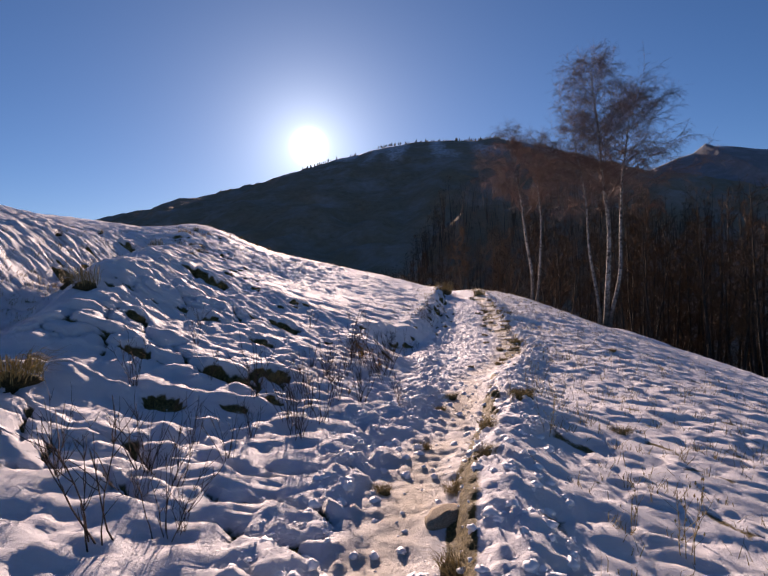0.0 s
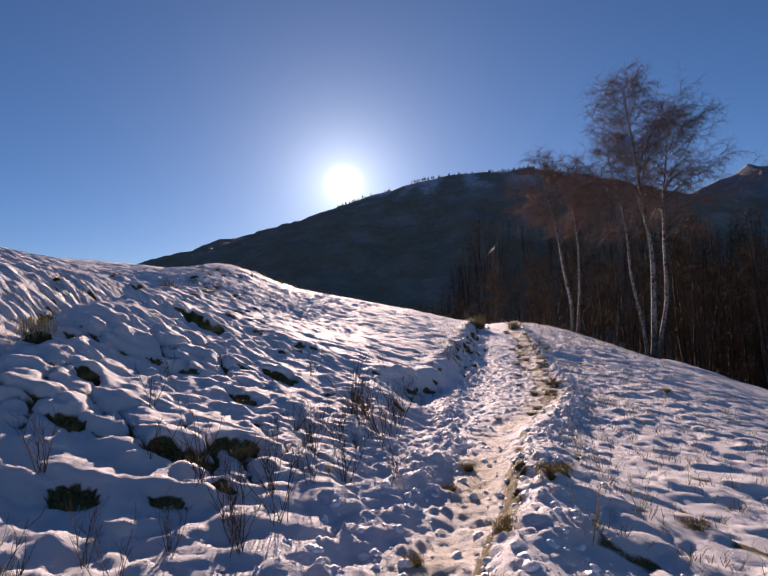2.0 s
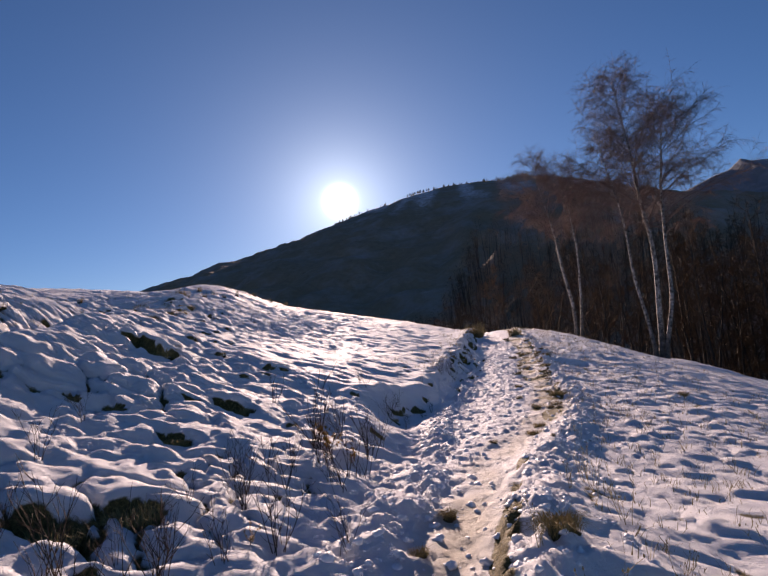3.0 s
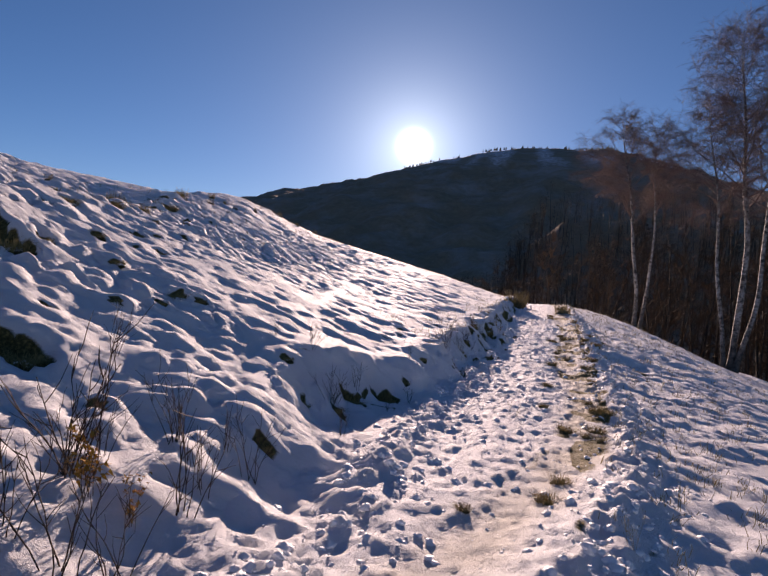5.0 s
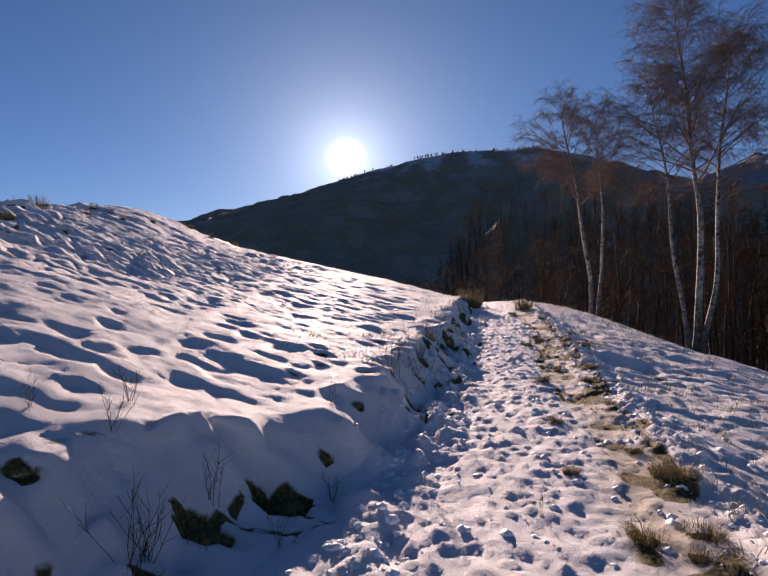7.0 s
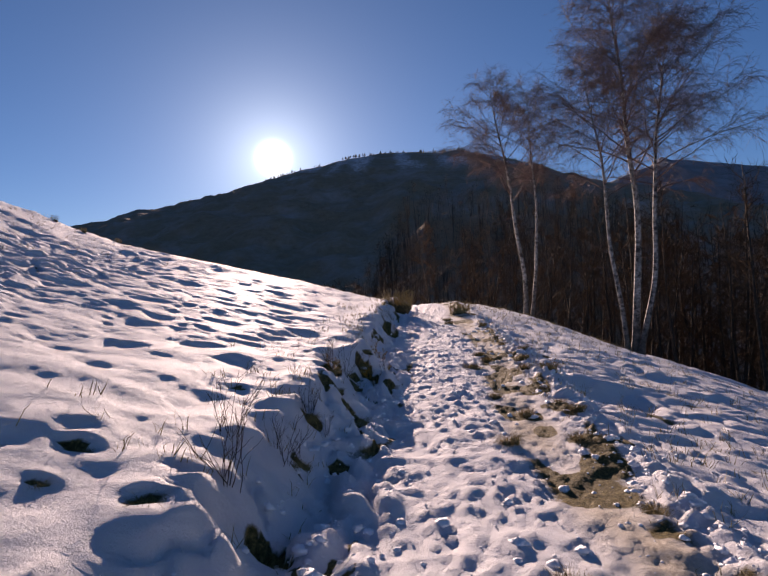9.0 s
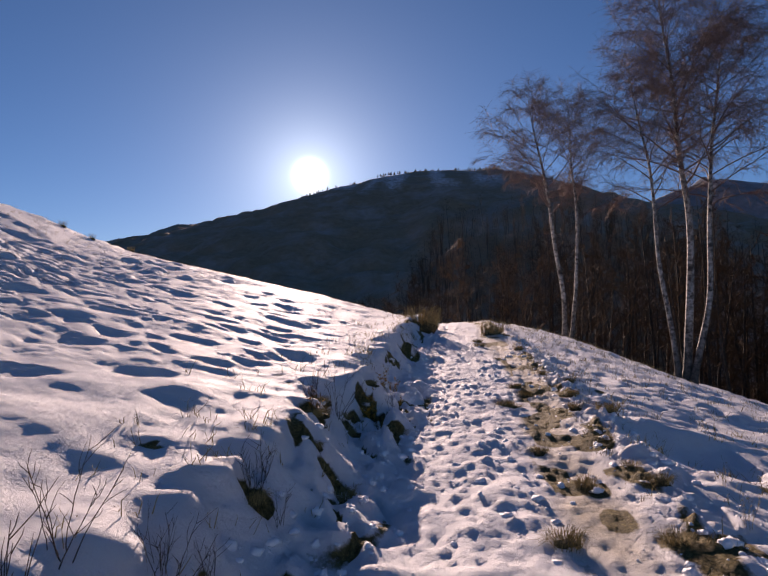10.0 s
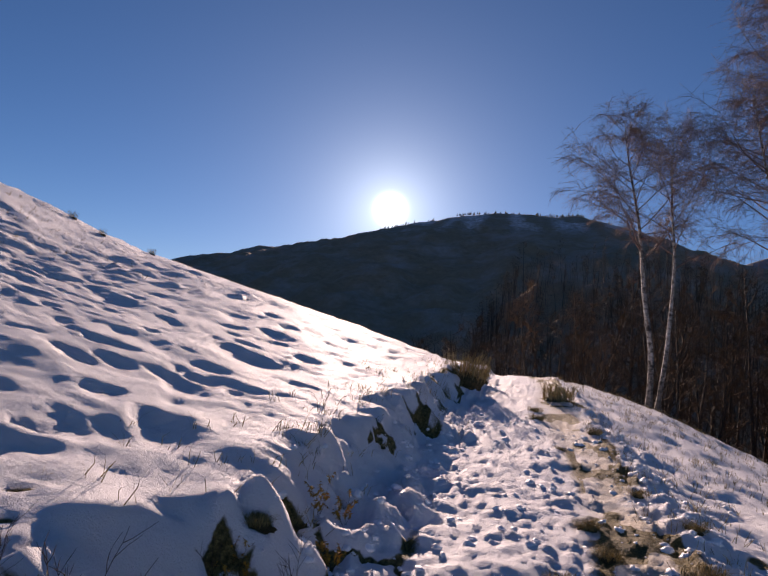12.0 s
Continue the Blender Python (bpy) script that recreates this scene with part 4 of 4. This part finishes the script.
SHRUBS2 = ((0.23, 8.39, 0.45), (0.21, 8.54, 0.35), (-0.27, 8.93, 0.25), (0.27, 9.08, 0.4), (0.72, 9.85, 0.25), (0.48, 10.67, 0.22), (0.67, 9.03, 0.25), (-0.7, 8.83, 0.2),
    (0.47, 12.96, 0.4), (0.79, 13.46, 0.32), (0.72, 14.16, 0.35), (0.69, 13.27, 0.3), (0.87, 14.12, 0.25), (0.56, 15.99, 0.25), (0.74, 16.15, 0.4), (1.1, 17.11, 0.35),
    (0.64, 15.68, 0.3), (0.78, 16.95, 0.2), (-0.11, 16.46, 0.12), (0.67, 12.41, 0.5), (0.78, 13.1, 0.35), (0.71, 14.26, 0.3),)
RUSTY = ((0.3, 5.07, 0.4), (0.51, 5.11, 0.25), (0.58, 2.5, 0.15), (0.87, 16.91, 0.28), (0.91, 17.93, 0.2), (0.64, 15.68, 0.2), (1.1, 17.67, 0.18), (0.9, 17.01, 0.2),
    (0.98, 18.17, 0.2), (1.02, 16.83, 0.15), (0.87, 16.94, 0.22),)
STALKS = ((2.78, -0.13, 0.4), (2.56, 1.63, 0.4), (2.84, 4.5, 0.3), (2.62, 4.01, 0.3), (3.02, -0.31, 0.45), (3.01, 2.44, 0.25), (3.07, 0.47, 0.25), (2.8, 4.53, 0.35),
    (2.94, 3.44, 0.35), (2.31, 2.53, 0.3), (3.65, 5.73, 0.2), (3.88, 11.88, 0.2), (2.08, 9.79, 0.18), (1.96, 10.15, 0.12), (2.99, 6.47, 0.25), (3.73, 15.64, 0.2),
    (3.55, 14.9, 0.25),)
DRY = ((-3.96, 4.25, 0.6), (-3.33, 3.65, 0.5), (-8.4, 12.72, 0.3), (-8.5, 14.29, 0.3), (-10.29, 14.18, 0.3), (-8.01, 9.21, 0.3), (-8.52, 14.57, 0.8), (-8.93, 17.73, 0.6),
    (-9.41, 19.97, 0.4), (-7.9, 12.84, 0.3), (-9.82, 21.49, 0.3), (-9.75, 18.85, 0.5), (-10.57, 21.69, 0.4), (-9.78, 23.55, 0.35), (-9.16, 21.17, 0.3), (-10.8, 27.72, 0.4),
    (-10.06, 30.33, 0.35), (-9.98, 28.01, 0.3),)
FAR = ((0.77, 26.39, 0.55), (2.6, 26.21, 0.4), (2.72, 15.46, 0.1), (0.85, 28.42, 0.4),)

green = random.Random(21)
scatter([turf_clump(green, 480, k in (0, 3)) for k in range(5)], HOLLOWS, green, 0.16, 0.7)
scatter([turf_clump(green, 480, k in (0, 2)) for k in range(4)], HOLLOWS2, green, 0.16, 0.7)
scatter([turf_clump(green, 400, k in (1, 3)) for k in range(4)], HOLLOWS3 + tuple(KNOLL), green, 0.12, 0.75)
scatter([grass_tuft(green, 300, 1.0, GRASS, "greenish-brown grass tuft poking out of trodden snow", 1.5) for _ in range(4)], TUFTS + TUFTS2, green, 0.2)
verge = [(float(path_x(np.array(y))) - green.uniform(0.55, 2.1), y, green.uniform(0.3, 0.6)) for y in np.linspace(-0.7, 6.2, 26)]
scatter([shrub(green, green.randint(5, 9), "thin leafless reddish-brown shrub standing in snow") for _ in range(6)], SHRUBS + SHRUBS2 + tuple(verge), green, 0.0, 1.0)
scatter([shrub(green, 5, "low shrub with withered orange-brown leaves on the bank", 0.6, 9) for _ in range(3)], RUSTY, green, 0.0, 1.0)
scatter([shrub(green, 4, "dry weed stalks with small seed heads in snow", 0.16, 0, True, STRAW) for _ in range(3)], STALKS, green)
scatter([grass_tuft(green, 90, 2.2, STRAW, "tall dry straw-coloured grass on the snowy knoll", 0.35) for _ in range(3)], DRY, green, 0.1, 0.45)
scatter([grass_tuft(green, 260, 1.5, STRAW, "dense dry bush of straw grass at the path's brow", 0.6) for _ in range(2)], FAR, green, 0.1)

# the flat stone on the path's edge
stone = new("stone")
v, f = lump(random.Random(8), 8, 12, 0.22, 0.30)
mesh_object("body", v, f, STONE, stone)
stone.matrix_world = pose(1.71, -0.25, height(1.71, -0.25) + 0.02, 8, -6, 52) @ Matrix.Diagonal((0.17, 0.095, 0.10, 1))
tagged(stone, "flat brown stone lying at the edge of the trodden path", "stone")

# loose snow clods kicked up along the path
loose = random.Random(33)
shapes = [lump(loose, 4, 7, 0.7, 0.6, 0.22) for _ in range(6)]
cv, cf = [], []
xs, ys, rs = [], [], []
for _ in range(5200):
    y = loose.uniform(-2.5, 24)
    wide = min(max((y - 4.5) / 4.5, 0), 1)
    side = loose.random()
    p = loose.gauss(0.66 + 0.75 * wide, 0.26) if side < 0.4 else loose.gauss(-0.48 - 0.38 * wide, 0.2) if side < 0.8 else loose.uniform(-0.6, 1.2)
    xs.append(float(path_x(np.array(y))) + p)
    ys.append(y)
    rs.append(0.007 + 0.040 * loose.random() ** 4)
zs = land(np.array(xs), np.array(ys))[0]
for x, y, z, r in zip(xs, ys, zs, rs):
    v, f = shapes[loose.randrange(6)]
    w, n = loose.random() * 6.283, len(cv)
    c, s = math.cos(w) * r, math.sin(w) * r
    cv += [(x + a * c - b * s, y + a * s + b * c, z + d * r - 0.05 * r) for a, b, d in v]
    cf += [tuple(i + n for i in q) for q in f]
tagged(mesh_object("snow_clods", cv, cf, CLOD), "loose clods of trodden snow along the path", "snow", kind="stuff")

# thin straw and withered grass standing through the snow
straw = random.Random(55)
xs, ys = [], []
while len(xs) < 3600:
    y = straw.uniform(-2, 34)
    x = float(path_x(np.array(y))) + 1.0 + abs(straw.gauss(0, 3.2))
    if straw.random() < 0.14:
        x = float(path_x(np.array(y))) - 1.0 - abs(straw.gauss(0, 0.5))
        y = y if y > 12 else straw.uniform(12, 34)
    if straw.random() < 0.15:
        x, y = straw.uniform(-12, -5), straw.uniform(8, 28)
    elif straw.random() < 0.22:
        y = straw.uniform(2.5, 13)
        x = -4.9 - 0.36 * (y - 4) + straw.gauss(-0.3, 0.45)
    xs.append(x)
    ys.append(y)
zs = land(np.array(xs), np.array(ys))[0]
blades = Tubes()
for x, y, z in zip(xs, ys, zs):
    for _ in range(straw.randint(3, 8)):
        a = Vector((x + straw.gauss(0, 0.035), y + straw.gauss(0, 0.035), z - 0.01))
        o = Vector((straw.gauss(0, 0.4), straw.gauss(0, 0.4), 1.0)) * straw.uniform(0.03, 0.14)
        blades.blade(a, a + o * 0.6, a + o + Vector((straw.gauss(0, 0.03), straw.gauss(0, 0.03), -0.01)), 0.0028)
tagged(blades.build("dry_grass", STRAW, None, False), "thin withered straw standing through the snow", "grass", kind="stuff")
